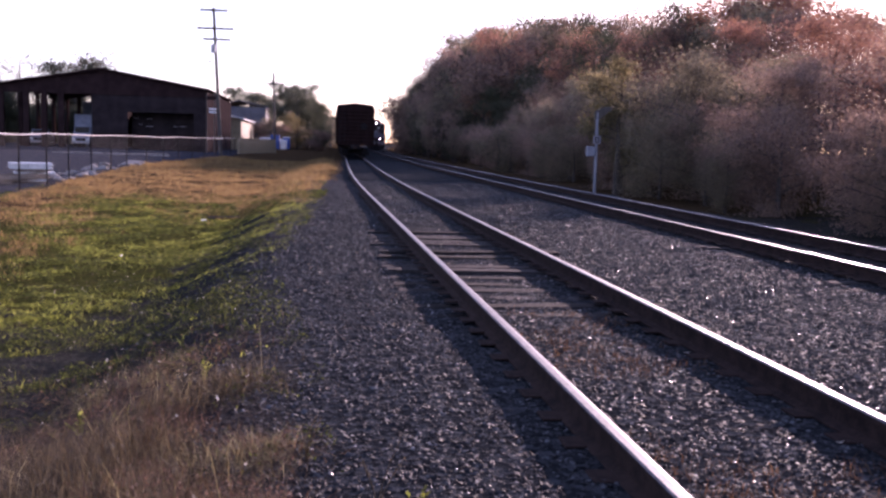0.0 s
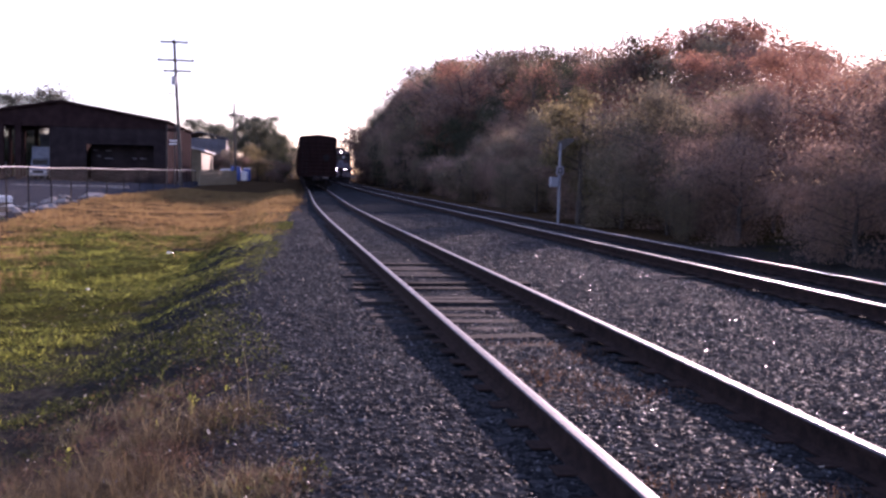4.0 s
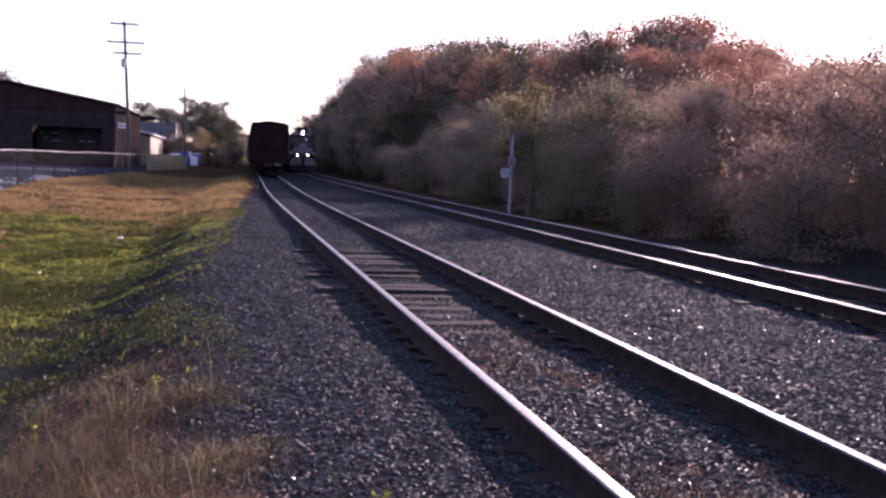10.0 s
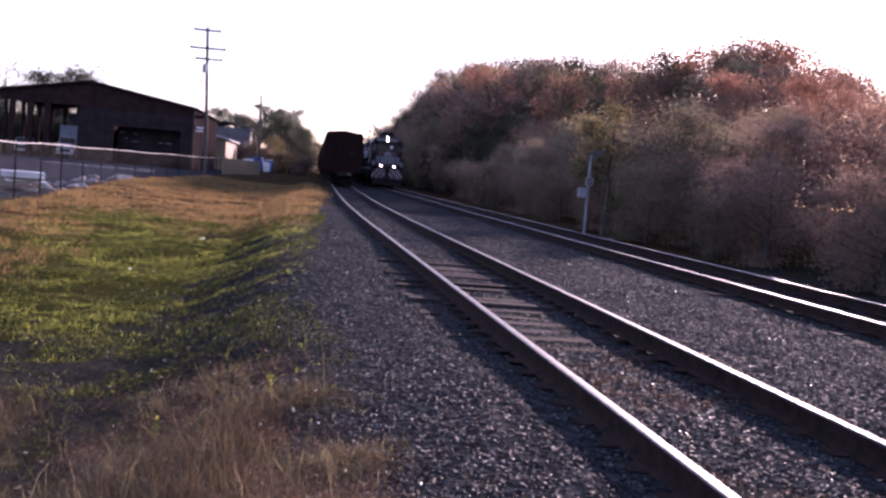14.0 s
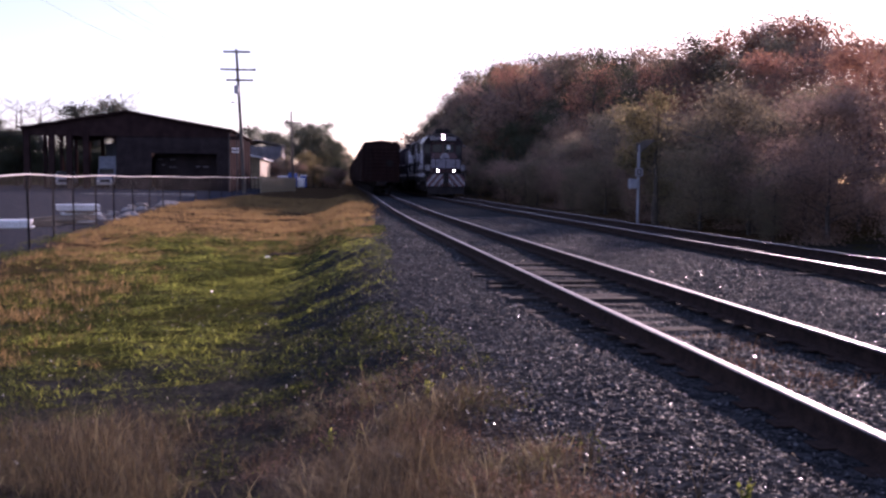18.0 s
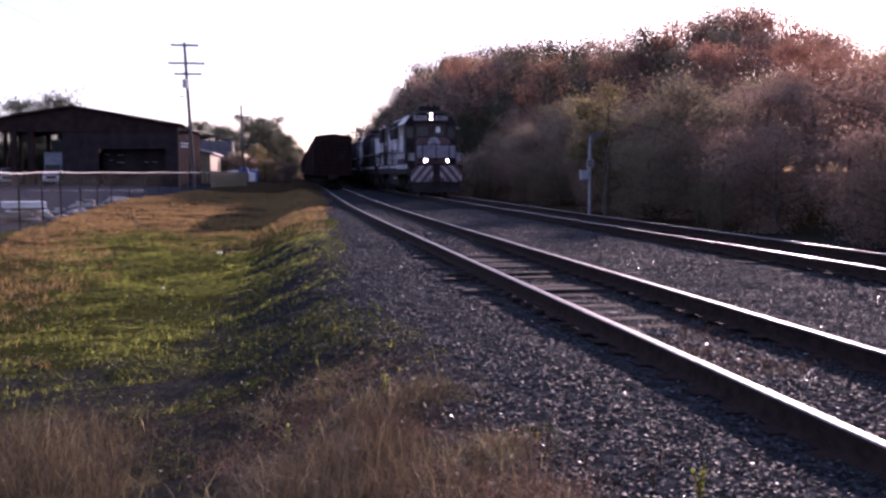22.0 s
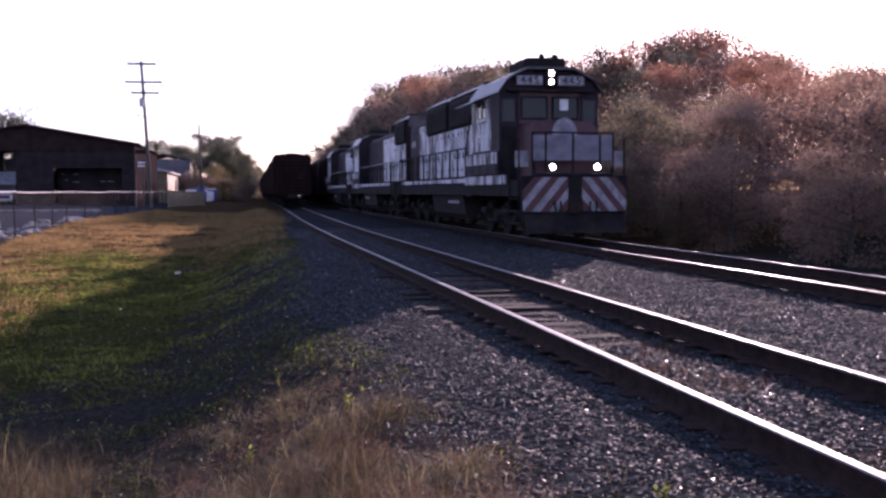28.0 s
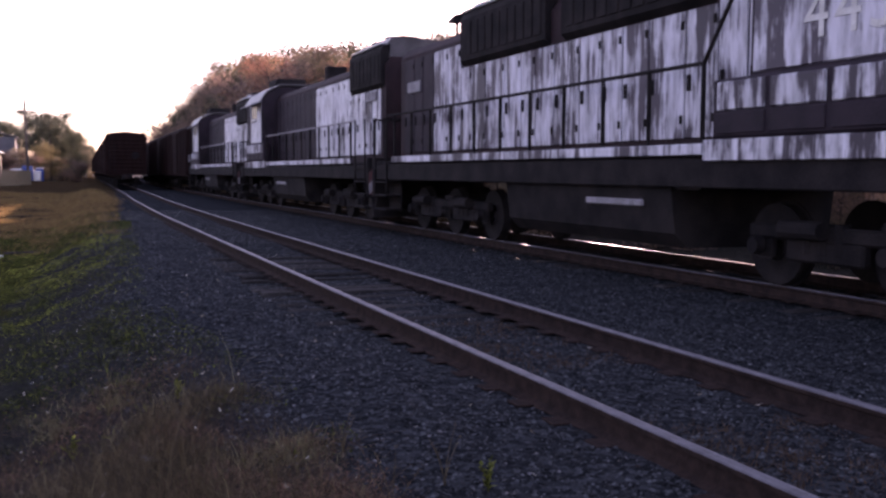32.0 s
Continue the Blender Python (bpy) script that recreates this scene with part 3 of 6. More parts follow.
        for k, digit in enumerate(number):
            text_part("numeral", digit, 0.32, M_STEEL_BLACK, board, pose((nb[0] + nb[1]) / 2 + 0.2 * (k - 1), 2.035, 4.50, 90))
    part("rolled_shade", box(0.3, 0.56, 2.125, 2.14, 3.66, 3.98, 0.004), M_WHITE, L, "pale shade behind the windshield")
    part("sun_visor", box(-1.3, 1.3, 2.0, 2.18, 4.18, 4.24, 0.01), M_STEEL_BLACK, L)
    hl = part("headlight_housing", box(-0.17, 0.17, 2.0, 2.2, 4.30, 4.86, 0.05), M_STEEL_BLACK, L)
    for z in (4.46, 4.70):
        part("headlight", tube((0, 1.97, z), (0, 2.01, z), 0.075, n=20), M_LAMP if lit else M_GLASS, hl)
    bm = bmesh.new()
    bmesh.ops.create_cone(bm, cap_ends=True, segments=28, radius1=0.36, radius2=0.36, depth=0.03, matrix=Matrix.Translation((0, 0.80, 2.90)) @ Matrix.Diagonal((1, 1, 1.25, 1)) @ pose(0, 0, 0, 86))
    em = part("nose_emblem", bm, M_DULL_WHITE, L, "pale round emblem on the nose")
    bm = bmesh.new()
    bmesh.ops.create_cone(bm, cap_ends=True, segments=20, radius1=0.2, radius2=0.2, depth=0.012, matrix=Matrix.Translation((0.04, 0.78, 2.90)) @ Matrix.Diagonal((1, 1, 1.5, 1)) @ pose(0, 0, 0, 86))
    part("emblem_centre", bm, M_SHADED_LILAC, em)
    for s in (-1, 1):
        part("nose_grab_iron", tube((s * 0.9, 0.70, 1.75), (s * 0.9, 0.78, 2.95), 0.02, n=6), M_STEEL_BLACK, L)
    # front platform, its panels, rails, lights
    for x0, x1 in ((-1.12, -0.80), (-0.74, -0.03), (0.03, 0.74), (0.80, 1.12)):
        part("front_panel", box(x0, x1, 0.1, 0.14, 2.14, 2.83, 0.01), M_SHADED_LILAC, L, "pale lilac safety panel on the front handrail, coloured as in shade")
    for s in (-1, 1):
        part("corner_panel", box(s * 1.18, s * 1.56, 0.34, 0.38, 1.98, 2.42, 0.01), M_DULL_WHITE, L, "pale plate beside the steps")
    for x in (-1.15, -0.77, 0.0, 0.77, 1.15):
        part("front_rail_post", tube((x, 0.12, 1.64), (x, 0.12, 2.9), 0.025, n=6), M_STEEL_BLACK, L)
    part("front_rail", tube((-1.18, 0.12, 2.90), (1.18, 0.12, 2.90), 0.025, n=6), M_STEEL_BLACK, L)
    for x in (-1.25, -0.47, 0.47, 1.25):
        part("rear_rail_post", tube((x, E - 0.2, 1.64), (x, E - 0.2, 2.72), 0.025, n=6), M_STEEL_BLACK, L)
    part("rear_rail", tube((-1.28, E - 0.2, 2.72), (1.28, E - 0.2, 2.72), 0.025, n=6), M_STEEL_BLACK, L)
    for s in (-1, 1):
        d = part("ditch_light", tube((s * 0.63, -0.05, 1.97), (s * 0.63, 0.1, 1.97), 0.12, 0.09, n=20), M_STEEL_BLACK, L)
        part("lamp_glass", tube((s * 0.63, -0.08, 1.97), (s * 0.63, -0.05, 1.97), 0.075, n=20), M_LAMP if lit else M_GLASS, d)
    part("anticlimber", box(-1.1, 1.1, -0.1, 0.16, 1.70, 1.82, 0.03), M_STEEL_BLACK, L)
    # end plates with slanting stripes, and the plough below them
    for yy, sg in ((0.0, -1), (E, 1)):
        pl = part("pilot", box(-1.5, 1.5, yy - 0.06, yy + 0.06, 0.72, 1.74, 0.02), M_STEEL_BLACK, L)
        for side in (-1, 1):
            for i in range(7):
                # one slanting band, cut off at the edges of the plate
                edges = []
                for xa in (-0.52 + 0.24 * i, -0.28 + 0.24 * i):
                    xt, zt, xb, zb = xa, 1.70, xa + 0.78, 0.78
                    if xt < 0.2:
                        xt, zt = 0.2, 1.70 - (0.2 - xa) / 0.848
                    if xb > 1.47:
                        xb, zb = 1.47, 1.70 - (1.47 - xa) / 0.848
                    if xb - xt > 0.02:
                        edges.append(((xt, zt), (xb, zb)))
                if len(edges) == 2:
                    ring = [edges[0][0], edges[1][0], edges[1][1], edges[0][1]]
                    bm = prism([(x * side, z) for x, z in ring], yy + sg * 0.062, yy + sg * 0.07)
                    part("warning_stripe", bm, M_DULL_WHITE if i % 2 else M_RED, pl)
        plow = prism([(-1.4, 0.2), (1.4, 0.2), (1.4, 0.72), (-1.4, 0.72)], yy - 0.05, yy + 0.05)
        for v in plow.verts:
            if v.co.z < 0.3:
                v.co.y += sg * 0.25
        part("plough", plow, M_STEEL_BLACK, L)
        bm = box(-0.16, 0.16, yy + sg * 0.07, yy + sg * 0.13, 0.76, 1.0, 0.02)
        add_box(bm, -0.2, 0.2, yy + sg * 0.10, yy + sg * 0.16, 0.72, 1.04, 0.02)
        part("coupler", bm, M_RAIL, L)
        for xx in (-0.6, -0.42, 0.42, 0.6):
            part("air_hose", tube((xx, yy + sg * 0.1, 1.05), (xx * 0.9, yy + sg * 0.24, 0.5), 0.025, n=6), M_STEEL_BLACK, L)
        for s in (-1, 1):
            ya, yb = (0.2, 1.15) if sg < 0 else (E - 1.15, E - 0.2)
            well = part("step_well", box(s * 1.08, s * 1.12, ya, yb, 0.4, 1.6), M_STEEL_BLACK, L)
            for k in range(4):
                part("step", box(s * 1.12, s * 1.52, ya, yb, 0.42 + 0.34 * k, 0.46 + 0.34 * k, 0.005), M_STEEL_BLACK, well)
            for yh in (ya, yb):
                part("grab_iron", tube((s * 1.5, yh, 0.9), (s * 1.5, yh, 2.75), 0.022, n=6), M_STEEL_BLACK, L)
    # long hood with doors
    hood = [(-0.86, 1.64), (0.86, 1.64), (0.86, 4.22), (0.7, 4.42), (-0.7, 4.42), (-0.86, 4.22)]
    part("long_hood", prism(hood, 5.55, E - 0.4), M_HOOD, L)
    for s in (-1, 1):
        x0, x1 = (0.865, 0.9) if s > 0 else (-0.9, -0.865)
        y = 5.65
        k = 0
        while y < E - 1.1:
            w = (0.74, 0.62, 0.74, 0.92)[k % 4]
            under = any(a - w < y < b for a, b in blisters)
            zt = 3.6 if under else 4.12
            paint = dark if not pale_from - 0.3 < y < pale_to - 0.3 else (M_LIGHT_WORN if k % 5 == 2 else pale)
            dr = part("hood_door", box(x0, x1, y + 0.02, y + w - 0.02, 1.85, zt, 0.012), paint, L, "streaked engine room door")
            part("latch", box(x1 - 0.01 if s > 0 else x0 - 0.025, x1 + 0.025 if s > 0 else x0 + 0.01, y + w - 0.16, y + w - 0.08, 2.5, 2.72, 0.006), M_STEEL_BLACK, dr)
            for zz in (2.05, zt - 0.25):
                part("hinge", box(x1 - 0.01 if s > 0 else x0 - 0.02, x1 + 0.02 if s > 0 else x0 + 0.01, y + 0.03, y + 0.09, zz, zz + 0.12, 0.005), M_STEEL_BLACK, dr)
            y += w
            k += 1
        part("rear_number_plate", box(x0 * 1.045, x1 * 1.045, E - 2.0, E - 1.1, 3.3, 3.56, 0.01), M_DULL_WHITE, L)
        # radiator and dynamic brake housings, dark, with upright vanes
        for ya, yb in blisters:
            bm = prism([(s * 0.86, 3.62), (s * 0.98, 3.72), (s * 0.98, 4.58), (s * 0.9, 4.74), (s * 0.7, 4.74)], ya, yb)
            h = part("side_blister", bm, M_STEEL_BLACK, L, "dark flared air grille housing")
            yy = ya + 0.15
            while yy < yb - 0.3:
                part("louver", box(s * 0.975, s * 1.0, yy, yy + 0.27, 3.82, 4.50, 0.01), M_STEEL_BLACK, h)
                yy += 0.36
            # bright metal strip stands in for sky light caught by the roof edge
            part("roof_edge", box(s * 0.8, s * 0.96, ya + 0.05, yb - 0.05, 4.742, 4.78, 0.01), M_GALV, L, "worn roof edge with its sky gleam set as a bright strip")
    for ya, yb in blisters:
        part("roof_housing", prism([(-0.75, 4.43), (0.75, 4.43), (0.78, 4.78), (0.66, 4.94), (-0.66, 4.94), (-0.78, 4.78)], ya, yb), M_ROOFSTEEL, L)
        yy = ya + 0.75
        while yy < yb - 0.5:
            part("roof_fan", tube((0, yy, 4.92), (0, yy, 5.06), 0.54, 0.52, 24), M_STEEL_BLACK, L)
            yy += 1.3
    part("exhaust_stack", box(-0.35, 0.35, 11.35, 11.85, 4.4, 5.0, 0.05), M_STEEL_BLACK, L)
    part("sand_hatch", box(-0.4, 0.4, E - 1.6, E - 1.1, 4.41, 4.5, 0.02), M_STEEL_BLACK, L)
    bm = bmesh.new()
    for dx, dz in ((-0.16, 0), (0, 0.06), (0.16, 0)):
        add_tube(bm, (dx - 0.3, 17.9, 4.86 + dz), (dx - 0.3, 17.35, 4.86 + dz), 0.04, 0.11, 10)
    add_tube(bm, (-0.3, 17.8, 4.4), (-0.3, 17.8, 4.9), 0.04)
    part("air_horn", bm, M_STEEL_BLACK, L)
    # walkway handrails, raised to the cab by a slanting bar
    for s in (-1, 1):
        yy = 6.5
        while yy < E - 1.4:
            part("handrail_post", tube((s * 1.47, yy, 1.66), (s * 1.47, yy, 2.74), 0.032, n=6), M_STEEL_BLACK, L)
            yy += 1.24
        part("handrail", tube((s * 1.47, 6.5, 2.74), (s * 1.47, E - 1.2, 2.74), 0.028, n=6), M_DULL_WHITE if not lit else M_STEEL_BLACK, L)
        part("slanting_bar", tube((s * 1.47, 6.5, 2.74), (s * 1.47, 5.75, 3.75), 0.028, n=6), M_STEEL_BLACK, L)
    # under the frame
    tank = [(-1.3, 0.55), (-1.1, 0.35), (1.1, 0.35), (1.3, 0.55), (1.38, 1.18), (-1.38, 1.18)]
    part("fuel_tank", prism(tank, 7.3, 12.6), M_STEEL_BLACK, L)
    for s in (-1, 1):
        part("air_reservoir", tube((s * 1.25, 6.9, 1.30), (s * 1.25, 11.6, 1.30), 0.15, n=14), M_GALV, L, "pale air tank below the walkway")
        part("tank_plate", box(s * 1.3, s * 1.4, 8.0, 9.6, 0.90, 1.0, 0.02), M_DULL_WHITE, L)
    wheels = build_truck(L, 3.75, 4.14, WHEEL_L, 0.508, 3) + build_truck(L, 16.5, 4.14, WHEEL_L, 0.508, 3)
    return L, wheels


def build_boxcar(length, height, seed):
    """A ribbed freight car; y = 0 is its near coupler face, it reaches to +y."""
    rng = random.Random(seed)
    C = empty("boxcar")
    y0, y1 = 0.75, length - 0.75
    out = [(-1.52, 1.05), (1.52, 1.05), (1.52, height - 0.35), (1.4, height - 0.16), (0.0, height), (-1.4, height - 0.16), (-1.52, height - 0.35)]
    part("body", prism(out, y0, y1), M_BOXCAR, C)
    n = 14
    for i in range(n):
        yy = y0 + 0.4 + i * (y1 - y0 - 0.8) / (n - 1)
        if abs(yy - length / 2) < 1.7:
            continue
        for s in (-1, 1):
            part("side_rib", box(s * 1.51, s * 1.57, yy - 0.06, yy + 0.06, 1.08, height - 0.36, 0.015), M_BOXCAR, C)
    for s in (-1, 1):
        d = part("sliding_door", box(s * 1.53, s * 1.6, length / 2 - 1.5, length / 2 + 1.5, 1.15, height - 0.5, 0.02), M_BOXCAR, C)
        for k in range(5):
            zz = 1.5 + k * (height - 2.4) / 4
            part("door_rib", box(s * 1.59, s * 1.63, length / 2 - 1.45, length / 2 + 1.45, zz, zz + 0.09, 0.01), M_BOXCAR, d)
    for i in range(9):
        zz = 1.35 + i * (height - 2.1) / 8
        part("end_rib", box(-1.35, 1.35, y0 - 0.06, y0 + 0.02, zz, zz + 0.14, 0.025), M_BOXCAR, C)
    for xx in (-1.3, -0.9):
        part("ladder_rail", box(xx, xx + 0.04, y0 - 0.12, y0 - 0.08, 1.2, height - 0.4), M_STEEL_BLACK, C)
    for k in range(8):
        zz = 1.35 + k * 0.38
        part("ladder_rung", box(-1.3, -0.86, y0 - 0.12, y0 - 0.09, zz, zz + 0.03), M_STEEL_BLACK, C)
    part("underframe", box(-0.4, 0.4, 0.3, length - 0.3, 0.7, 1.08, 0.03), M_STEEL_BLACK, C)
    for s, yy in ((-1, 0.3), (1, length - 0.3)):
        part("coupler", box(-0.15, 0.15, yy - 0.32, yy + 0.32, 0.72, 0.98, 0.05), M_RAIL, C)
    part("brake_wheel", tube((0.7, y0 - 0.14, 2.6), (0.7, y0 - 0.1, 2.6), 0.28, n=18), M_STEEL_BLACK, C)
    w = build_truck(C, 2.6, 1.75, WHEEL_C, 0.42) + build_truck(C, length - 2.6, 1.75, WHEEL_C, 0.42)
    return C, w


FRONT = [(0.0, 175.0), (3.0, 158.0), (6.0, 140.5), (9.0, 123.2), (13.0, 100.6), (17.0, 80.6), (19.0, 70.9), (23.0, 51.3), (26.0, 36.25), (28.5, 22.9), (29.5, 17.5), (30.5, 11.9), (32.0, 4.0)]
CAR_LEN = 16.2
TRAIN = []
lead, _w = build_loco("445", True, 5.6, 17.2, ((7.1, 11.3), (11.9, 15.9)), M_LIGHT_PAINT)
tagged(lead, "dark diesel locomotive with pale streaked hood and lit headlights", "locomotive", "locomotives of the train")
TRAIN.append((lead, 0.0, 0.508, False))


second, _w = build_loco("445", False, 12.3, 20.3, ((17.0, 20.1),), M_LIGHT_PATCHY)
for o in list(second.children_recursive):
    if o.name.split(".")[0] in ("road_numeral", "numeral"):
        bpy.data.objects.remove(o)
tagged(second, "trailing diesel locomotive with pale weathered hood doors", "locomotive", "locomotives of the train")
TRAIN.append((second, 20.9, 0.508, True))
third = copy_thing(second, pose(0, 0, 0))
TRAIN.append((third, 41.8, 0.508, True))
car0, _w = build_boxcar(CAR_LEN, 4.5, 1)
tagged(car0, "dark brown ribbed boxcar standing on the siding", "boxcar", "boxcars on the siding")
BOX_Y = 82.2
car0.matrix_basis = along(track1_x, BOX_Y)
for i in range(1, 12):
    c = copy_thing(car0, along(track1_x, BOX_Y + i * CAR_LEN))
for i in range(4):
    c = copy_thing(car0, pose(0, 0, 0))
    tagged(c, "dark boxcar coupled behind the locomotives", "boxcar", "boxcars of the moving train")
    TRAIN.append((c, 62.8 + i * CAR_LEN, 0.42, False))


# ---- trees ----
def tree_meshes(seed, h, spread_r, base, leaf, nleaf, leafmat, shape="round", limbs=9):
    """Trunk with limbs, and a crown of leaves in clumps with gaps. Returns two meshes."""
    rng = random.Random(seed)
    bm = bmesh.new()
    r0 = 0.018 * h + 0.03
    pts = [Vector((0, 0, -0.3))]
    for i in range(1, 6):
        pts.append(Vector((rng.uniform(-0.02, 0.02) * h * i / 3, rng.uniform(-0.02, 0.02) * h * i / 3, h * 0.92 * i / 5)))
    for i in range(5):
        add_tube(bm, pts[i], pts[i + 1], r0 * (1 - i * 0.17), r0 * (1 - (i + 1) * 0.17), 7)
    clumps = []
    for k in range(limbs):
        f = base + (0.95 - base) * (k + rng.random()) / limbs
        zz = f * h
        a = rng.uniform(0, 6.283)
        j = min(4, int(f / 0.92 * 5))
        p0 = pts[j].lerp(pts[j + 1], min(1, f / 0.92 * 5 - j))
        if shape == "cone":
            reach = spread_r * (1.05 - f) * 1.2
            up = 0.0
        else:
            reach = spread_r * (0.55 + 0.45 * math.sin(math.pi * (f - base) / (1.02 - base))) * rng.uniform(0.7, 1.1)
            up = reach * rng.uniform(0.2, 0.6)
        p1 = p0 + Vector((math.cos(a) * reach, math.sin(a) * reach, up))
        add_tube(bm, p0, p1, r0 * 0.35 * (1.1 - f), 0.012, 5)
        for q in (0.45, 0.75, 1.0):
            clumps.append((p0.lerp(p1, q), spread_r * rng.uniform(0.22, 0.42)))
        for q in range(2):
            p2 = p0.lerp(p1, rng.uniform(0.4, 0.8))
            p3 = p2 + Vector((rng.uniform(-1, 1), rng.uniform(-1, 1), rng.uniform(0.2, 1))) * reach * 0.4
            add_tube(bm, p2, p3, r0 * 0.14, 0.008, 4)
            clumps.append((p3, spread_r * rng.uniform(0.18, 0.32)))
    clumps.append((pts[-1], spread_r * 0.35))
    trunk = mesh_of(bm, "trunk", M_BARK)
    verts, faces = [], []
    for i in range(nleaf):
        c, r = clumps[rng.randrange(len(clumps))]
        d = Vector((rng.gauss(0, 1), rng.gauss(0, 1), rng.gauss(0, 0.8)))
        p = c + d * r * 0.55
        if p.z < 0.1:
            continue
        s = leaf * rng.uniform(0.6, 1.3)
        u = Vector((rng.gauss(0, 1), rng.gauss(0, 1), rng.gauss(0, 1))).normalized()
        w = u.cross(Vector((rng.gauss(0, 1), rng.gauss(0, 1), rng.gauss(0, 1)))).normalized()
        b = len(verts)
        verts += [p - u * s * 0.8 + w * s * 0.5, p + u * s, p - u * s * 0.5 - w * s * 0.6]
        faces.append((b, b + 1, b + 2))
    return trunk, data_mesh("crown", verts, faces, leafmat)


TREE_KINDS = []


def tree_kind(label, cat, *a, **k):
    tr, cr = tree_meshes(*a, **k)
    TREE_KINDS.append((label, cat, tr, cr, a[1]))


# the first set stands far off with clumps of leaves, the second near the line with single leaves
tree_kind("autumn tree with rust red leaves", "tree", 1, 10, 3.0, 0.15, 0.10, 8200, M_LEAF_RUST, limbs=14)
tree_kind("autumn tree with brown leaves", "tree", 2, 10, 3.2, 0.12, 0.10, 8200, M_LEAF_BROWN, limbs=14)
tree_kind("tree with olive green leaves", "tree", 3, 10, 3.0, 0.12, 0.10, 8200, M_LEAF_OLIVE, limbs=14)
tree_kind("dark green leafy tree at the wood", "tree", 4, 10, 2.9, 0.10, 0.10, 8600, M_LEAF_GREEN, limbs=15)
tree_kind("thin half bare autumn tree", "tree", 5, 10, 2.6, 0.25, 0.075, 3600, M_LEAF_RUST, limbs=18)
tree_kind("bare grey tree with few leaves", "tree", 6, 10, 2.8, 0.25, 0.07, 500, M_LEAF_BROWN, limbs=26)
tree_kind("tall grey green pine tree", "tree", 7, 10, 2.4, 0.35, 0.13, 7600, M_LEAF_GREY, limbs=15)
tree_kind("brown undergrowth shrub beside the line", "shrub", 8, 3, 1.8, 0.02, 0.075, 5600, M_LEAF_BROWN, limbs=10)
tree_kind("olive undergrowth shrub beside the line", "shrub", 9, 3, 1.9, 0.02, 0.075, 5600, M_LEAF_OLIVE, limbs=10)
tree_kind("yellow green sapling at the wood edge", "tree", 10, 4, 1.2, 0.2, 0.05, 5600, M_LEAF_YELLOW, limbs=10)
tree_kind("grey green broad tree beyond the yard", "tree", 11, 10, 3.0, 0.12, 0.115, 7000, M_LEAF_GREY, limbs=14)
FINE = {}
for k, (seed, m, h0, r, base, leaf, n, lab, cat) in enumerate((
        (21, M_LEAF_RUST, 10, 3.0, 0.12, 0.066, 20000, "autumn tree with rust red leaves", "tree"), (22, M_LEAF_BROWN, 10, 3.2, 0.10, 0.066, 20000, "autumn tree with brown leaves", "tree"),
        (23, M_LEAF_OLIVE, 10, 3.0, 0.10, 0.066, 20000, "tree with olive green leaves", "tree"), (24, M_LEAF_GREEN, 10, 2.9, 0.10, 0.066, 20000, "dark green leafy tree at the wood", "tree"),
        (25, M_LEAF_RUST, 10, 2.6, 0.2, 0.055, 7000, "thin half bare autumn tree", "tree"), (28, M_LEAF_BROWN, 3, 1.8, 0.02, 0.036, 18000, "brown undergrowth shrub beside the line", "shrub"),
        (29, M_LEAF_OLIVE, 3, 1.9, 0.02, 0.036, 18000, "olive undergrowth shrub beside the line", "shrub"))):
    FINE[(0, 1, 2, 3, 4, 7, 8)[k]] = len(TREE_KINDS)
    tree_kind(lab, cat, seed, h0, r, base, leaf, n, m, limbs=16)


DENSE = len(TREE_KINDS)
tree_kind("dense dark green tree beyond the yard", "tree", 41, 10, 3.4, 0.03, 0.13, 15000, M_LEAF_GREEN, limbs=20)


def plant(kind, x, y, h, yaw, group, wide=1.0):
    label, cat, tr, cr, h0 = TREE_KINDS[kind]
    t = empty("tree" if cat == "tree" else "shrub")
    a = part("trunk", tr, None, t)
    part("crown", cr, None, t)
    k = h / h0
    t.matrix_basis = pose(x, y, ground_z(x, y) - 0.05, 0, 0, yaw) @ Matrix.Diagonal((k * wide, k * wide, k, 1))
    tagged(t, label, cat, group)
    return t


# elevation of the wood's skyline against the bearing from the track side
SKYLINE = [(0, 1.0), (4.4, 2.1), (5.9, 3.0), (7.5, 4.0), (8.7, 5.2), (10.3, 6.0), (12.2, 5.8), (14.8, 6.6), (17, 6.8), (19.6, 7.6), (21.3, 8.8), (24.6, 8.9), (27.6, 8.6), (32, 8.0), (45, 8.0), (90, 9.0)]


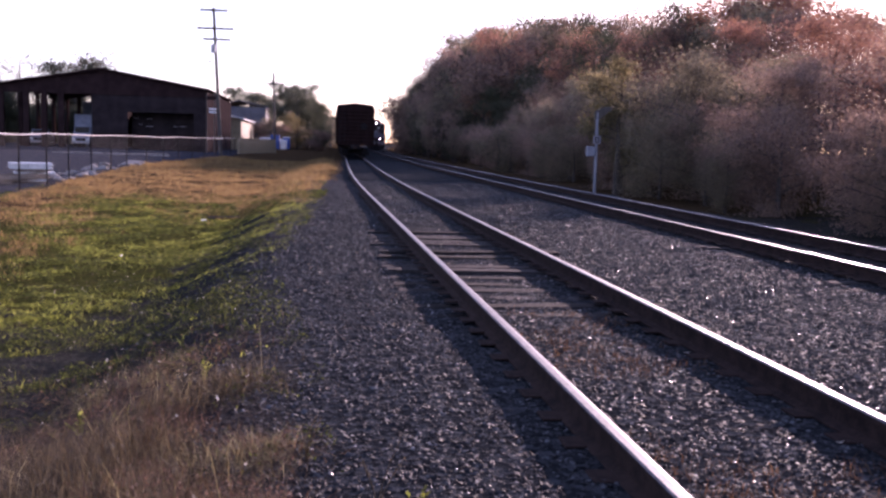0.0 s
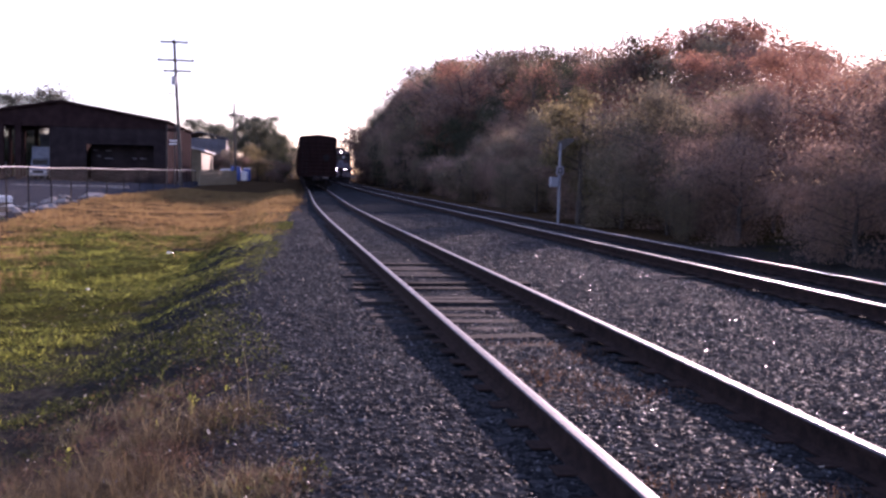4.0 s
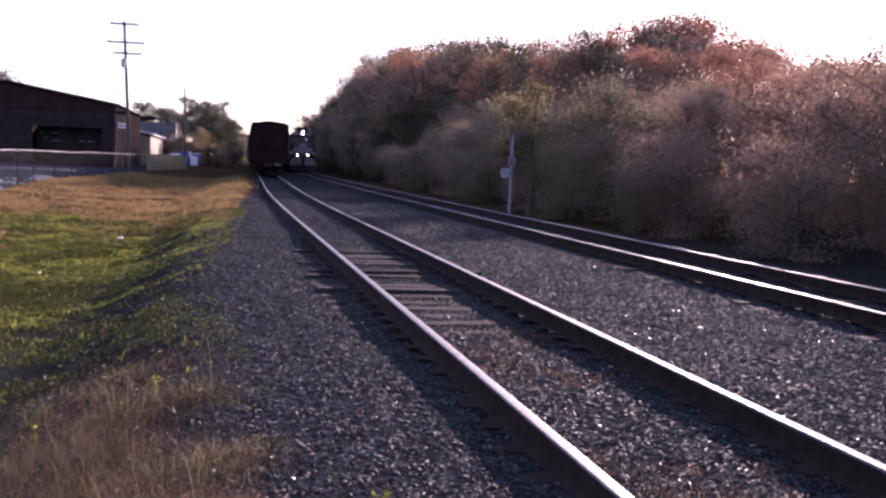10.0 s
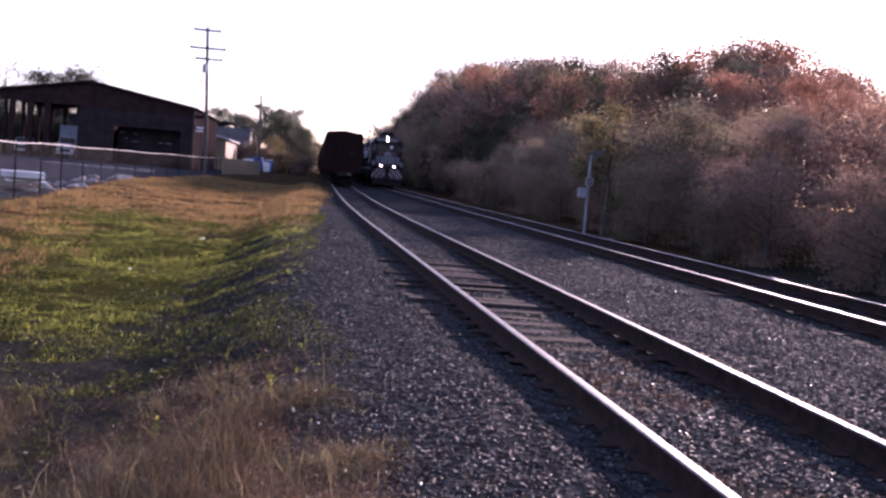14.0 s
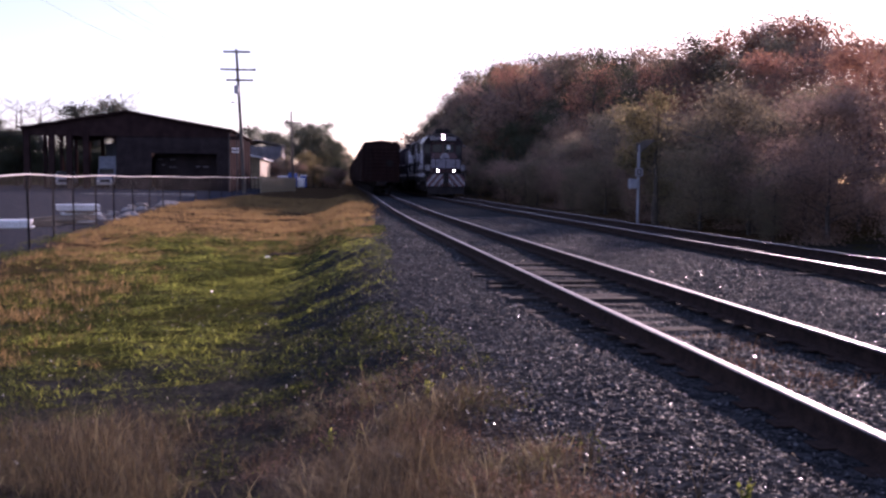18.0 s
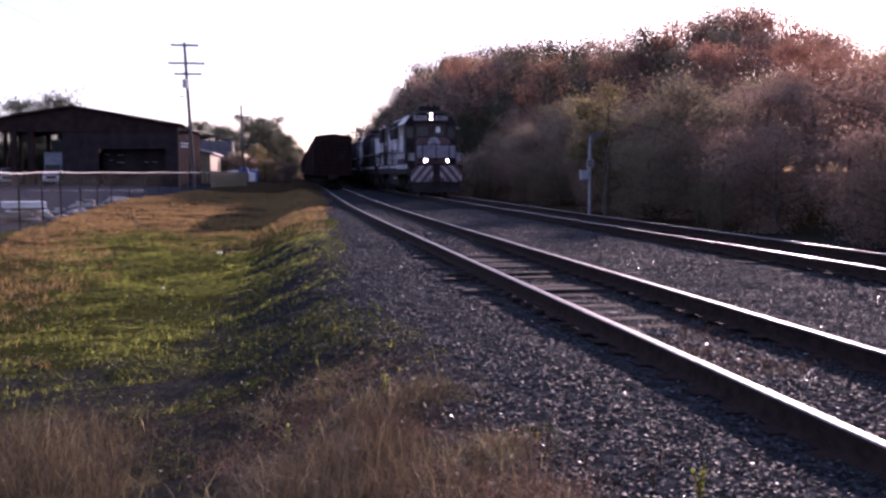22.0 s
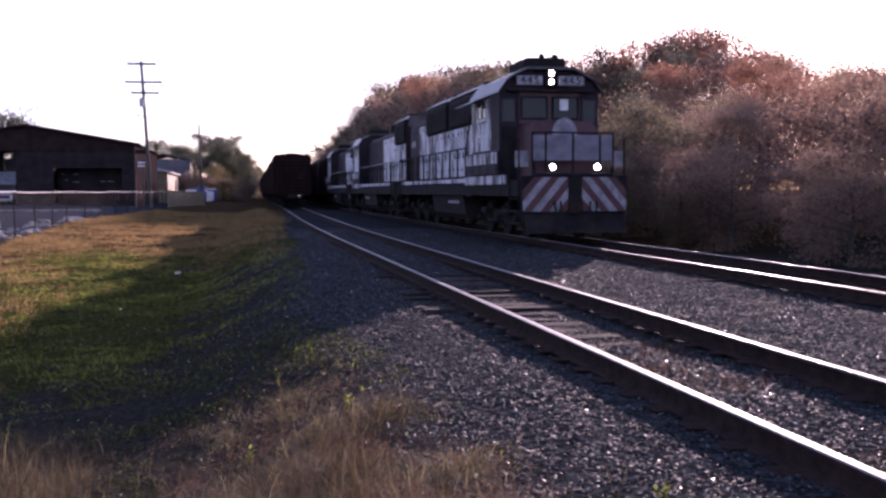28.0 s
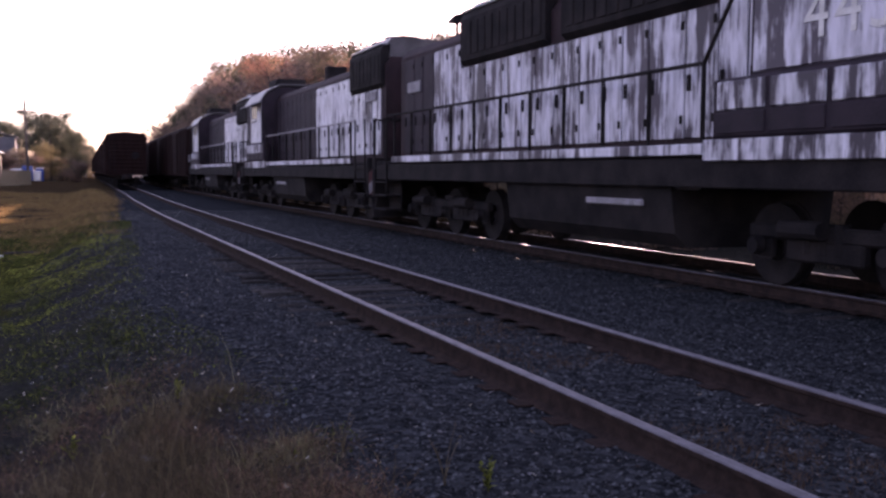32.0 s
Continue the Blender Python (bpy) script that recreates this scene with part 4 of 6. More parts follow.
def build_wood():
    rng = random.Random(12)
    for row, (x0, dens) in enumerate(((13.0, 2.2), (16.5, 3.0), (21.0, 3.6), (27.0, 4.4), (34.0, 5.0), (42.0, 6.0))):
        y = 14.0
        while y < 250:
            x = x0 + rng.uniform(-1.2, 1.2) + track2_x(y) - 6.07
            yy = y + rng.uniform(-0.8, 0.8)
            dist = math.hypot(x + 2.2, yy)
            el = table(SKYLINE, math.degrees(math.atan2(x + 2.2, yy)))
            h = (1.4 + math.tan(radians(el)) * dist) * rng.uniform(0.78, 1.0) * (0.97 + 0.10 * smooth(112, 130, yy))
            # low growth towards the line, so that the low sun clears it
            cap = (3.2, 5.4, 7.2, 9.5, 13.5, 18.5)[row]
            if yy > 95:
                cap *= 1.0 + smooth(95, 130, yy) * 1.8
            h = min(h, cap * rng.uniform(0.75, 1.0))
            kinds = (1, 2, 0, 1, 4, 0, 2, 4) if row > 1 else (7, 8, 7, 1, 2)
            if yy > 90 and rng.random() < 0.7:
                kinds = (3, 3, 2, 1)
            k = rng.choice(kinds)
            if yy < 75:
                k = FINE[k]
            plant(k, x, yy, max(h, 1.8), rng.uniform(0, 360), "trees of the wood beside the line", rng.uniform(0.95, 1.35))
            y += dens * rng.uniform(0.7, 1.3) * (1 + yy / 260)


build_wood()


# ---- things beside the line ----
M_TAN = mat("tan_siding", (0.22, 0.17, 0.10), (0.33, 0.26, 0.16), 1.0, 0.8)
M_ROOFWHITE = mat("white_metal_roof", (0.6, 0.62, 0.64), (0.8, 0.82, 0.84), 1.0, 0.35, 0.3)
M_BLUE = mat("blue_plastic", (0.03, 0.08, 0.28), (0.05, 0.12, 0.38), 2, 0.5)
# white truck paint, dimmed and blued in its colour for the shed's shade
M_SHADED_TRUCKWHITE = mat("shade_toned_truck_white", (0.20, 0.22, 0.28), (0.30, 0.32, 0.4), 3, 0.4)
M_RUBBER = mat("tyre_rubber", (0.015, 0.015, 0.016), (0.03, 0.03, 0.03), 5, 0.9)
M_CONCRETE = mat("broken_concrete", (0.13, 0.12, 0.115), (0.27, 0.26, 0.25), 3, 0.9, 0, 0.4)
M_BOARD = mat("grey_old_boards", (0.1, 0.08, 0.065), (0.2, 0.165, 0.13), 3, 0.9, 0, 0.4, streak=True)
M_WIRE = mat("fence_wire", (0.03, 0.03, 0.03), (0.06, 0.06, 0.06), 5, 0.8, 0.0, spec=0.1)


M_BAY = mat("pale_bay_panel", (0.07, 0.075, 0.095), (0.12, 0.13, 0.16), 0.8, 0.8)


def build_shed():
    """Open-sided metal shed with a low gable towards the yard."""
    S = empty("open_shed", pose(-24.6, 116, 0))
    tagged(S, "long dark brown metal shed, open bays on one side", "shed")
    w, e, r, d = 11.3, 6.6, 8.55, 33.0
    ov = 0.35
    for s in (-1, 1):
        prof = [(0, r + 0.02), (s * (w + ov), e - 0.05 * ov), (s * (w + ov), e - 0.05 * ov + 0.14), (0, r + 0.16)]
        if s < 0:
            prof.reverse()
        part("roof_slope", prism(prof, -0.6, d), M_SHED, S, "brown ribbed metal roof slope")
        for i in range(17):
            yy = -0.4 + i * (d / 16)
            rib = [(0, r + 0.16), (s * (w + ov), e + 0.12), (s * (w + ov), e + 0.17), (0, r + 0.21)]
            part("roof_rib", prism(rib, yy - 0.03, yy + 0.03), M_SHED, S)
        part("gable_sheet", prism([(0, r), (s * w, e), (s * w, e - 0.75), (0, e - 0.75)], -0.05, 0.05), M_SHED, S, "dark metal gable end")
    for x in (-10.85, -8.2, -6.3, -4.5):
        part("post", box(x - 0.32, x + 0.32, -0.2, 0.25, -0.4, e - 0.7 + (0.2 if x < -10 else 0.6), 0.03), M_SHED, S, "dark steel portal post")
    for k in range(1, 5):
        for x in (-10.9, -4.3):
            part("post", box(x - 0.2, x + 0.2, k * 7.5, k * 7.5 + 0.35, -0.4, e - 0.1 + (0.0 if x < -10 else 1.0), 0.03), M_SHED, S)
        part("rafter", prism([(-w, e - 0.45), (0, r - 0.45), (w, e - 0.45), (w, e - 0.05), (0, r - 0.03), (-w, e - 0.05)], k * 7.5, k * 7.5 + 0.2), M_SHED, S)
    # front wall with the big doorway, in sheets
    for x0, x1, z0, z1 in ((-1.2, 2.6, -0.4, e - 0.7), (2.6, 9.8, 4.0, e - 0.7), (9.8, 11.3, -0.4, e - 0.7)):
        n = max(1, int((x1 - x0) / 1.1))
        for i in range(n):
            a, b = x0 + (x1 - x0) * i / n, x0 + (x1 - x0) * (i + 1) / n
            part("wall_sheet", box(a, b, 0.06, 0.14, z0, z1 + 0.5, 0.006), M_SHED_IN, S)
    part("back_wall", box(-3.5, 11.2, d - 0.2, d, -0.4, e), M_SHED_IN, S)
    for i in range(15):
        part("side_sheet", box(w - 0.1, w, 0.16 + i * 2.18, 2.34 + i * 2.18, -0.4, e - 0.08, 0.005), M_SHED_IN, S)
    part("inner_wall", box(-1.3, -1.15, 0.15, d, -0.4, e), M_SHED_IN, S)
    # added panel close behind the opening, catches sky light to lift the black doorway
    part("inner_screen", box(2.65, 9.75, 2.4, 2.5, -0.4, 4.6), M_SHED_IN, S, "added dark panel that catches sky light inside the doorway")
    for x, z, w in ((2.9, 3.35, 0.5), (4.3, 3.3, 0.6), (3.4, 2.7, 0.3), (4.2, 2.45, 0.8), (7.2, 2.5, 0.5), (8.0, 2.5, 0.7)):
        part("wall_slit", box(x, x + w, 2.34, 2.39, z, z + 0.08), M_DULL_WHITE, S, "pale window strip inside")
    for x, z in ((-0.7, 4.7), (0.3, 4.65), (1.2, 4.65), (-0.4, 3.95), (0.4, 3.95), (-0.4, 3.2), (0.6, 3.2)):
        part("wall_slit", box(x, x + 0.6, d - 0.26, d - 0.22, z, z + 0.16), M_ROOFWHITE, S, "pale window strip inside")
    for x in (11.32, 12.2):
        part("downpipe", tube((x - 0.1, -0.12, -0.3), (x - 0.1, -0.12, e - 0.2), 0.075, n=10), M_POLE, S)
    part("eave_return", box(11.3, 12.4, -0.2, 0.1, e - 1.0, e - 0.6, 0.02), M_SHED, S)
    for z in (4.15, 4.5):
        part("vent_slat", box(11.5, 12.3, -0.3, -0.22, z, z + 0.16, 0.02), M_ROOFWHITE, S, "white vent slat")
    part("bay_partition", box(-4.2, -1.35, 9.0, 9.12, -0.4, 5.3, 0.01), M_BAY, S, "pale blue grey partition at the back of a bay")


def build_vehicle(name, label, cat, x, y, yaw, paint, cargo):
    """A pickup or a box truck, its front towards -y."""
    V = empty(name, pose(x, y, ground_z(x, y) + 0.03, 0, 0, yaw))
    tagged(V, label, cat)
    ln = 7.0 if cargo else 5.4
    side = [(0.0, 0.5), (0.0, 1.05), (0.25, 1.15), (1.1, 1.25), (1.7, 1.95), (2.9, 1.98), (3.1, 1.2), (ln, 1.15), (ln, 0.5)]
    if cargo:
        side = [(0.0, 0.5), (0.0, 1.3), (0.7, 1.45), (1.1, 2.35), (2.3, 2.4), (2.35, 0.9), (ln, 0.9), (ln, 0.6)]
    bm = bmesh.new()
    a = [bm.verts.new((-0.95, yy, zz)) for yy, zz in side]
    b = [bm.verts.new((0.95, yy, zz)) for yy, zz in side]
    bm.faces.new(a)
    bm.faces.new(list(reversed(b)))
    for i in range(len(side)):
        j = (i + 1) % len(side)
        bm.faces.new((a[i], b[i], b[j], a[j]))
    bmesh.ops.recalc_face_normals(bm, faces=bm.faces)
    bmesh.ops.bevel(bm, geom=bm.edges[:], offset=0.05, segments=2, affect="EDGES")
    part("body", bm, paint, V)
    if cargo:
        part("cargo_box", box(-1.2, 1.2, 2.45, ln, 0.95, 3.7, 0.05), M_SHADED_TRUCKWHITE, V, "white cargo box")
        ws = box(-0.8, 0.8, 0.78, 0.98, 1.55, 2.25, 0.02)
    else:
        ws = box(-0.78, 0.78, 1.2, 1.5, 1.35, 1.88, 0.02)
    part("windshield", ws, M_GLASS, V)
    part("grille", box(-0.55, 0.55, -0.06, 0.02, 0.72, 1.0, 0.02), M_STEEL_BLACK, V)
    part("bumper", box(-0.98, 0.98, -0.14, 0.03, 0.42, 0.62, 0.04), M_GALV, V)
    for s in (-1, 1):
        part("headlamp", box(s * 0.62, s * 0.9, -0.05, 0.03, 0.78, 0.98, 0.03), M_ROOFWHITE, V)
        part("side_window", box(s * 0.94, s * 0.965, 1.65, 2.8, 1.35, 1.82, 0.02) if not cargo else box(s * 0.94, s * 0.965, 1.2, 2.0, 1.5, 2.2, 0.02), M_GLASS, V)
        part("mirror", box(s * 1.0, s * 1.2, 1.25, 1.35, 1.35, 1.6, 0.02), M_STEEL_BLACK, V)
        for yy in (1.0, ln - 1.2):
            w = part("wheel", tube((s * 0.72, yy, 0.38), (s * 0.98, yy, 0.38), 0.38, n=18), M_RUBBER, V)
            part("rim", tube((s * 0.975, yy, 0.38), (s * 0.99, yy, 0.38), 0.2, n=12), M_GALV, w)


build_shed()
build_vehicle("pickup_truck", "white pickup truck parked inside the open shed", "pickup truck", -33.0, 121.5, 6, M_SHADED_TRUCKWHITE, False)
build_vehicle("box_truck", "pale box truck parked in a shed bay", "box truck", -27.4, 117.5, 0, M_SHADED_TRUCKWHITE, True)


def build_low_building():
    B = empty("low_building", pose(-16.1, 152, 0))
    tagged(B, "low tan building with a white metal roof", "building")
    for i in range(10):
        part("wall_panel", box(3.85, 4.0, i * 3.0, i * 3.0 + 2.98, -0.6, 4.2, 0.01), M_TAN, B)
    for i in range(6):
        part("wall_panel", box(-3.9 + i * 1.3, -2.62 + i * 1.3, 0, 0.15, -0.6, 4.4, 0.01), M_TAN, B)
    part("roof", prism([(-4.4, 6.2), (4.5, 4.15), (4.5, 4.3), (-4.4, 6.35)], -0.5, 30.5), M_ROOFWHITE, B, "white sloping metal roof")
    for i in range(12):
        part("roof_seam", prism([(-4.4, 6.35), (4.5, 4.3), (4.5, 4.35), (-4.4, 6.4)], i * 2.6, i * 2.6 + 0.06), M_ROOFWHITE, B)
    part("door", box(1.2, 2.2, -0.04, 0.02, -0.5, 1.6, 0.01), M_BOARD, B)


build_low_building()


def build_far_warehouse():
    B = empty("far_warehouse", pose(-15.5, 196, 0))
    tagged(B, "grey metal warehouse behind the low tan building", "building")
    m = mat("weathered_grey_sheet", (0.09, 0.085, 0.095), (0.15, 0.14, 0.155), 0.8, 0.7)
    for i in range(8):
        part("wall_panel", box(-5.0 + i * 1.25, -3.77 + i * 1.25, 0, 0.15, -0.6, 7.4, 0.01), m, B)
        part("side_panel", box(4.85, 5.0, i * 2.5, i * 2.5 + 2.48, -0.6, 7.4, 0.01), m, B)
    part("roof", prism([(-5.3, 7.4), (0, 8.5), (5.3, 7.4), (5.3, 7.55), (0, 8.65), (-5.3, 7.55)], -0.3, 20.3), m, B, "grey gabled metal roof")


build_far_warehouse()


def build_tarp_pile():
    P = empty("tarp_pile", pose(-8.0, 172, ground_z(-8.0, 172)))
    tagged(P, "stacked goods under blue and white tarpaulins", "tarp pile")
    rng = random.Random(6)
    for x, y, w, h, m in ((-1.6, 0, 1.7, 1.9, M_ROOFWHITE), (0.1, 1.0, 1.6, 2.4, M_BLUE), (1.5, 0.5, 1.1, 1.6, M_ROOFWHITE)):
        bm = box(x - w / 2, x + w / 2, y, y + 2.2, 0, h, 0.1)
        for v in bm.verts:
            v.co += Vector((rng.uniform(-0.1, 0.1), 0, rng.uniform(-0.12, 0.12) if v.co.z > 0.5 else 0))
        part("tarpaulin", bm, m, P, "white tarpaulin" if m is M_ROOFWHITE else "blue tarpaulin")


build_tarp_pile()


def build_toilet():
    T = empty("portable_toilet", pose(-6.2, 180, ground_z(-6.2, 180)))
    tagged(T, "blue plastic portable toilet with a white roof", "portable toilet")
    part("cabin", box(-0.6, 0.6, -0.6, 0.6, 0.1, 2.1, 0.05), M_BLUE, T)
    part("roof", box(-0.66, 0.66, -0.66, 0.66, 2.1, 2.3, 0.08), M_ROOFWHITE, T)
    part("door", box(-0.4, 0.4, -0.64, -0.58, 0.2, 1.95, 0.02), M_BLUE, T)
    part("notice", box(-0.2, 0.2, -0.66, -0.635, 1.2, 1.6), M_ROOFWHITE, T)
    part("skid", box(-0.65, 0.65, -0.65, 0.65, 0.0, 0.1), M_STEEL_BLACK, T)


build_toilet()


def build_board_fence():
    F = empty("board_fence", pose(-9.6, 112, 0))
    tagged(F, "weathered tan vertical board fence", "fence")
    rng = random.Random(5)
    x = 0.0
    y = 0.0
    while y < 24:
        zz = ground_z(-9.6 + x, 112 + y)
        b = part("board", box(-0.08, 0.08, 0, 0.19, zz - 0.05, zz + 1.75 + rng.uniform(-0.03, 0.03), 0.01), M_TAN, F)
        b.location = (x, y, 0)
        y += 0.2
        x += 0.026
    for h in (0.4, 1.4):
        part("rail", tube((0.05, 0, ground_z(-9.6, 112) + h), (3.1, 24, ground_z(-6.5, 136) + h), 0.05, n=6), M_TAN, F)


build_board_fence()



def build_fence():
    F = empty("chain_link_fence")
    tagged(F, "galvanized chain link fence with sagging top rail", "fence")
    pts = []
    y = 16.0
    rng = random.Random(9)
    while y < 111:
        x = table(FENCE, y)
        g = ground_z(x, y)
        h = 1.35 - g + rng.uniform(-0.04, 0.05)
        lean = rng.uniform(-0.05, 0.05)
        part("post", tube((x, y, g - 0.2), (x + lean, y, g + h), 0.035, n=8), M_STEEL_BLACK, F)
        pts.append((x + lean, y, g, h))
        y += 4.6
    for (xa, ya, ga, ha), (xb, yb, gb, hb) in zip(pts, pts[1:]):
        part("top_rail", tube((xa, ya, ga + ha), (xb, yb, gb + hb), 0.021, n=6), M_GALV, F)
    verts, faces = [], []

    def wire(p, q):
        b = len(verts)
        d = 0.0022
        verts.extend([(p[0], p[1] - d, p[2]), (p[0], p[1] + d, p[2]), (q[0], q[1] + d, q[2]), (q[0], q[1] - d, q[2])])
        faces.append((b, b + 1, b + 2, b + 3))

    for (xa, ya, ga, ha), (xb, yb, gb, hb) in zip(pts, pts[1:]):
        n = 39
        for i in range(-14, n):
            for sgn in (1, -1):
                u0, u1 = i / n, (i + 14) / n
                v0, v1 = (0.0, 1.0) if sgn > 0 else (1.0, 0.0)
                if u0 < 0:
                    v0 += (v1 - v0) * (-u0) / (u1 - u0)
                    u0 = 0.0
                if u1 > 1:
                    v1 -= (v1 - v0) * (u1 - 1) / (u1 - u0)
                    u1 = 1.0
                f = lambda u, v: (xa + (xb - xa) * u, ya + (yb - ya) * u, ga + (gb - ga) * u + 0.05 + v * (ha + (hb - ha) * u - 0.07))
                wire(f(u0, v0), f(u1, v1))
    m = part("wire_mesh", data_mesh("wire_mesh", verts, faces, M_WIRE), None, F, "grey diamond wire mesh")
    m["kind"] = "stuff"


build_fence()


def build_pole(x, y, top, lean, bars, label, transformer):
    P = empty("utility_pole", pose(x, y, ground_z(x, y)))
    tagged(P, label, "utility pole", "utility poles")
    g = ground_z(x, y)
    part("shaft", tube((0, 0, -0.3), (lean, 0, top - g), 0.2, 0.14, 12), M_POLE, P)
    for z, x0, x1 in bars:
        c = lean * (z - g) / (top - g)
        arm = part("crossarm", box(x0 - x, x1 - x, -0.24, -0.12, z - g - 0.1, z - g + 0.1, 0.01), M_POLE, P)
        for k in range(4):
            xx = x0 - x + 0.15 + k * (x1 - x0 - 0.3) / 3
            part("insulator", tube((xx, -0.15, z - g + 0.07), (xx, -0.15, z - g + 0.25), 0.05, 0.035, 8), M_GALV, arm)
    if transformer:
        tr = part("transformer", tube((lean * 0.65 - 0.25, -0.35, 10.1 - g), (lean * 0.65 - 0.25, -0.35, 11.0 - g), 0.26, n=14), M_GALV, P, "grey pole transformer")
        part("street_light_arm", tube((lean * 0.6, 0, 9.0 - g), (-1.0, -0.1, 9.25 - g), 0.04, n=8), M_GALV, P)
        part("street_light", box(-1.35, -0.9, -0.22, 0.02, 9.17 - g, 9.32 - g, 0.04), M_GALV, P)
    return P


build_pole(-11.1, 108, 14.8, -0.75, [(14.5, -13.2, -10.4), (12.65, -13.5, -9.8), (11.55, -12.9, -10.1)], "tall leaning wooden utility pole with three crossarms", True)
build_pole(-7.4, 160, 11.8, -0.3, [(10.0, -8.9, -6.0)], "distant thin wooden utility pole with one crossarm", False)


def build_wires():
    for k, (xa, za, xb) in enumerate(((-13.0, 14.7, -19.0), (-10.6, 14.7, -17.4), (-13.3, 12.85, -19.3), (-10.0, 12.85, -16.8))):
        cu = bpy.data.curves.new("overhead_wire", "CURVE")
        cu.dimensions, cu.bevel_depth, cu.bevel_resolution = "3D", 0.007, 0
        sp = cu.splines.new("POLY")
        sp.points.add(24)
        for i, p in enumerate(sp.points):
            u = i / 24
            p.co = (xa + (xb - xa) * u, 108 - 110 * u, za - 12.0 * u * (1 - u), 1)
        cu.materials.append(M_STEEL_BLACK)
        w = new("overhead_wire", cu)
        tagged(w, "thin black overhead wire sagging from the pole", "wire", "overhead wires")


build_wires()


def build_sign():
    x, y = 9.25, 37.6
    g = ground_z(x, y)
    S = empty("trackside_post", pose(x, y, g))
    tagged(S, "silver trackside post with square plate and bracket", "sign post")
    part("post", tube((0, 0, -0.2), (0, 0, 3.1), 0.055, n=12), M_SIGNPOST, S)
    pl = part("plate", box(-0.15, 0.15, -0.09, -0.06, 1.9, 2.22, 0.01), M_DULL_WHITE, S, "white square plate with a dark mark")
    for x0, x1, z0, z1 in ((-0.08, -0.04, 1.95, 2.17), (0.04, 0.08, 1.95, 2.17), (-0.04, 0.04, 2.13, 2.17), (-0.04, 0.04, 1.95, 1.99)):
        part("mark", box(x0, x1, -0.1, -0.088, z0, z1), M_STEEL_BLACK, pl)
    part("equipment_box", box(-0.38, -0.06, -0.13, 0.13, 1.42, 1.8, 0.03), M_SIGNPOST, S)
    bm = bmesh.new()
    q = [(-0.1, 2.85), (0.1, 2.85), (0.62, 3.3), (0.3, 3.32), (-0.1, 3.15)]
    add_prism(bm, q, -0.04, 0.04)
    part("bracket", bm, M_POLE, S, "dull slanting bracket plate")


build_sign()


def build_debris():
    rng = random.Random(21)

    def pipes(x, y, n, ln, r, m, label, cat, yaw):
        P = empty(cat.replace(" ", "_"), pose(x, y, ground_z(x, y), 0, 0, yaw))
        tagged(P, label, cat)
        k, row, cnt = 0, 0, n
        while k < n and cnt > 0:
            for i in range(cnt):
                part("pipe" if r < 0.2 else "slab", tube((-ln / 2 + rng.uniform(-0.1, 0.1), i * r * 2.05 + row * r, r + row * r * 1.75), (ln / 2, i * r * 2.05 + row * r, r + row * r * 1.75), r, n=10), m, P)
                k += 1
            cnt -= 1
            row += 1

    for x, y, w, d, yaw, rows in ((-13.75, 46.3, 1.75, 1.2, 14, ((0.0, 0.1, 0.7, 1), (0.1, 0.34, 0.75, 0), (0.34, 0.41, 0.95, 1), (0.41, 0.54, 0.7, 0), (0.54, 0.80, 1.0, 1))), (-15.0, 40.4, 1.7, 1.0, 10, ((0.0, 0.1, 0.9, 0), (0.1, 0.4, 1.0, 1)))):
        B = empty("sheet_stack", pose(x, y, ground_z(x, y), 0, 0, yaw))
        tagged(B, "stack of white sheets on dark boards behind the fence", "sheet stack", "stacks of white sheets")
        for z0, z1, f, white in rows:
            n = max(1, round((z1 - z0) / 0.06))
            for k in range(n):
                za = z0 + (z1 - z0) * k / n
                o = part("sheet" if white else "board", box(-w / 2 * f, w / 2 * f, -d / 2, d / 2, za, za + (z1 - z0) / n - 0.004, 0.008), M_ROOFWHITE if white else M_BOARD, B)
                o.matrix_basis = pose(rng.uniform(-0.09, 0.09) + 0.1 * (1 - f), rng.uniform(-0.05, 0.05), 0, 0, 0, rng.uniform(-5, 5))
    x, y = -18.5, 88.0
    c = new("concrete_kerb", mesh_of(box(-4.8, 4.8, -0.12, 0.12, -0.2, 0.13, 0.03), "concrete_kerb", M_CONCRETE))
    c.matrix_basis = pose(x, y, ground_z(x, y))
    tagged(c, "long pale concrete kerb on the lot", "kerb")
    for (x, y, ln, yaw, h) in ((-14.4, 43.6, 2.4, 20, 0.25), (-13.9, 44.6, 2.2, -15, 0.4), (-14.7, 42.5, 1.8, 40, 0.35)):
        B = empty("lumber_pile", pose(x, y, ground_z(x, y), 0, 0, yaw))
        tagged(B, "loose pile of dark old lumber", "lumber pile", "lumber piles")
        for i in range(6):
            b = part("board", box(-ln / 2, ln / 2, -0.1, 0.1, 0, 0.05, 0.005), M_BOARD, B)
            b.matrix_basis = pose(rng.uniform(-0.2, 0.2), rng.uniform(-0.3, 0.3), 0.03 + h * i / 6, rng.uniform(-3, 3), rng.uniform(-5, 5), rng.uniform(-14, 14))
    rock = []
    for i in range(4):
        bm = bmesh.new()
        bmesh.ops.create_icosphere(bm, subdivisions=1, radius=0.5)
        for v in bm.verts:
            v.co = v.co * rng.uniform(0.65, 1.1)
            v.co.z *= 0.5
        rock.append(mesh_of(bm, "concrete_chunk", M_CONCRETE))
    for i in range(34):
        u = rng.random()
        y = 47 + 21 * u
        x = table(FENCE, y) - 0.4 + rng.uniform(-1.2, 0.6)
        c = new("concrete_chunk", rng.choice(rock))
        k = rng.uniform(0.3, 0.95)
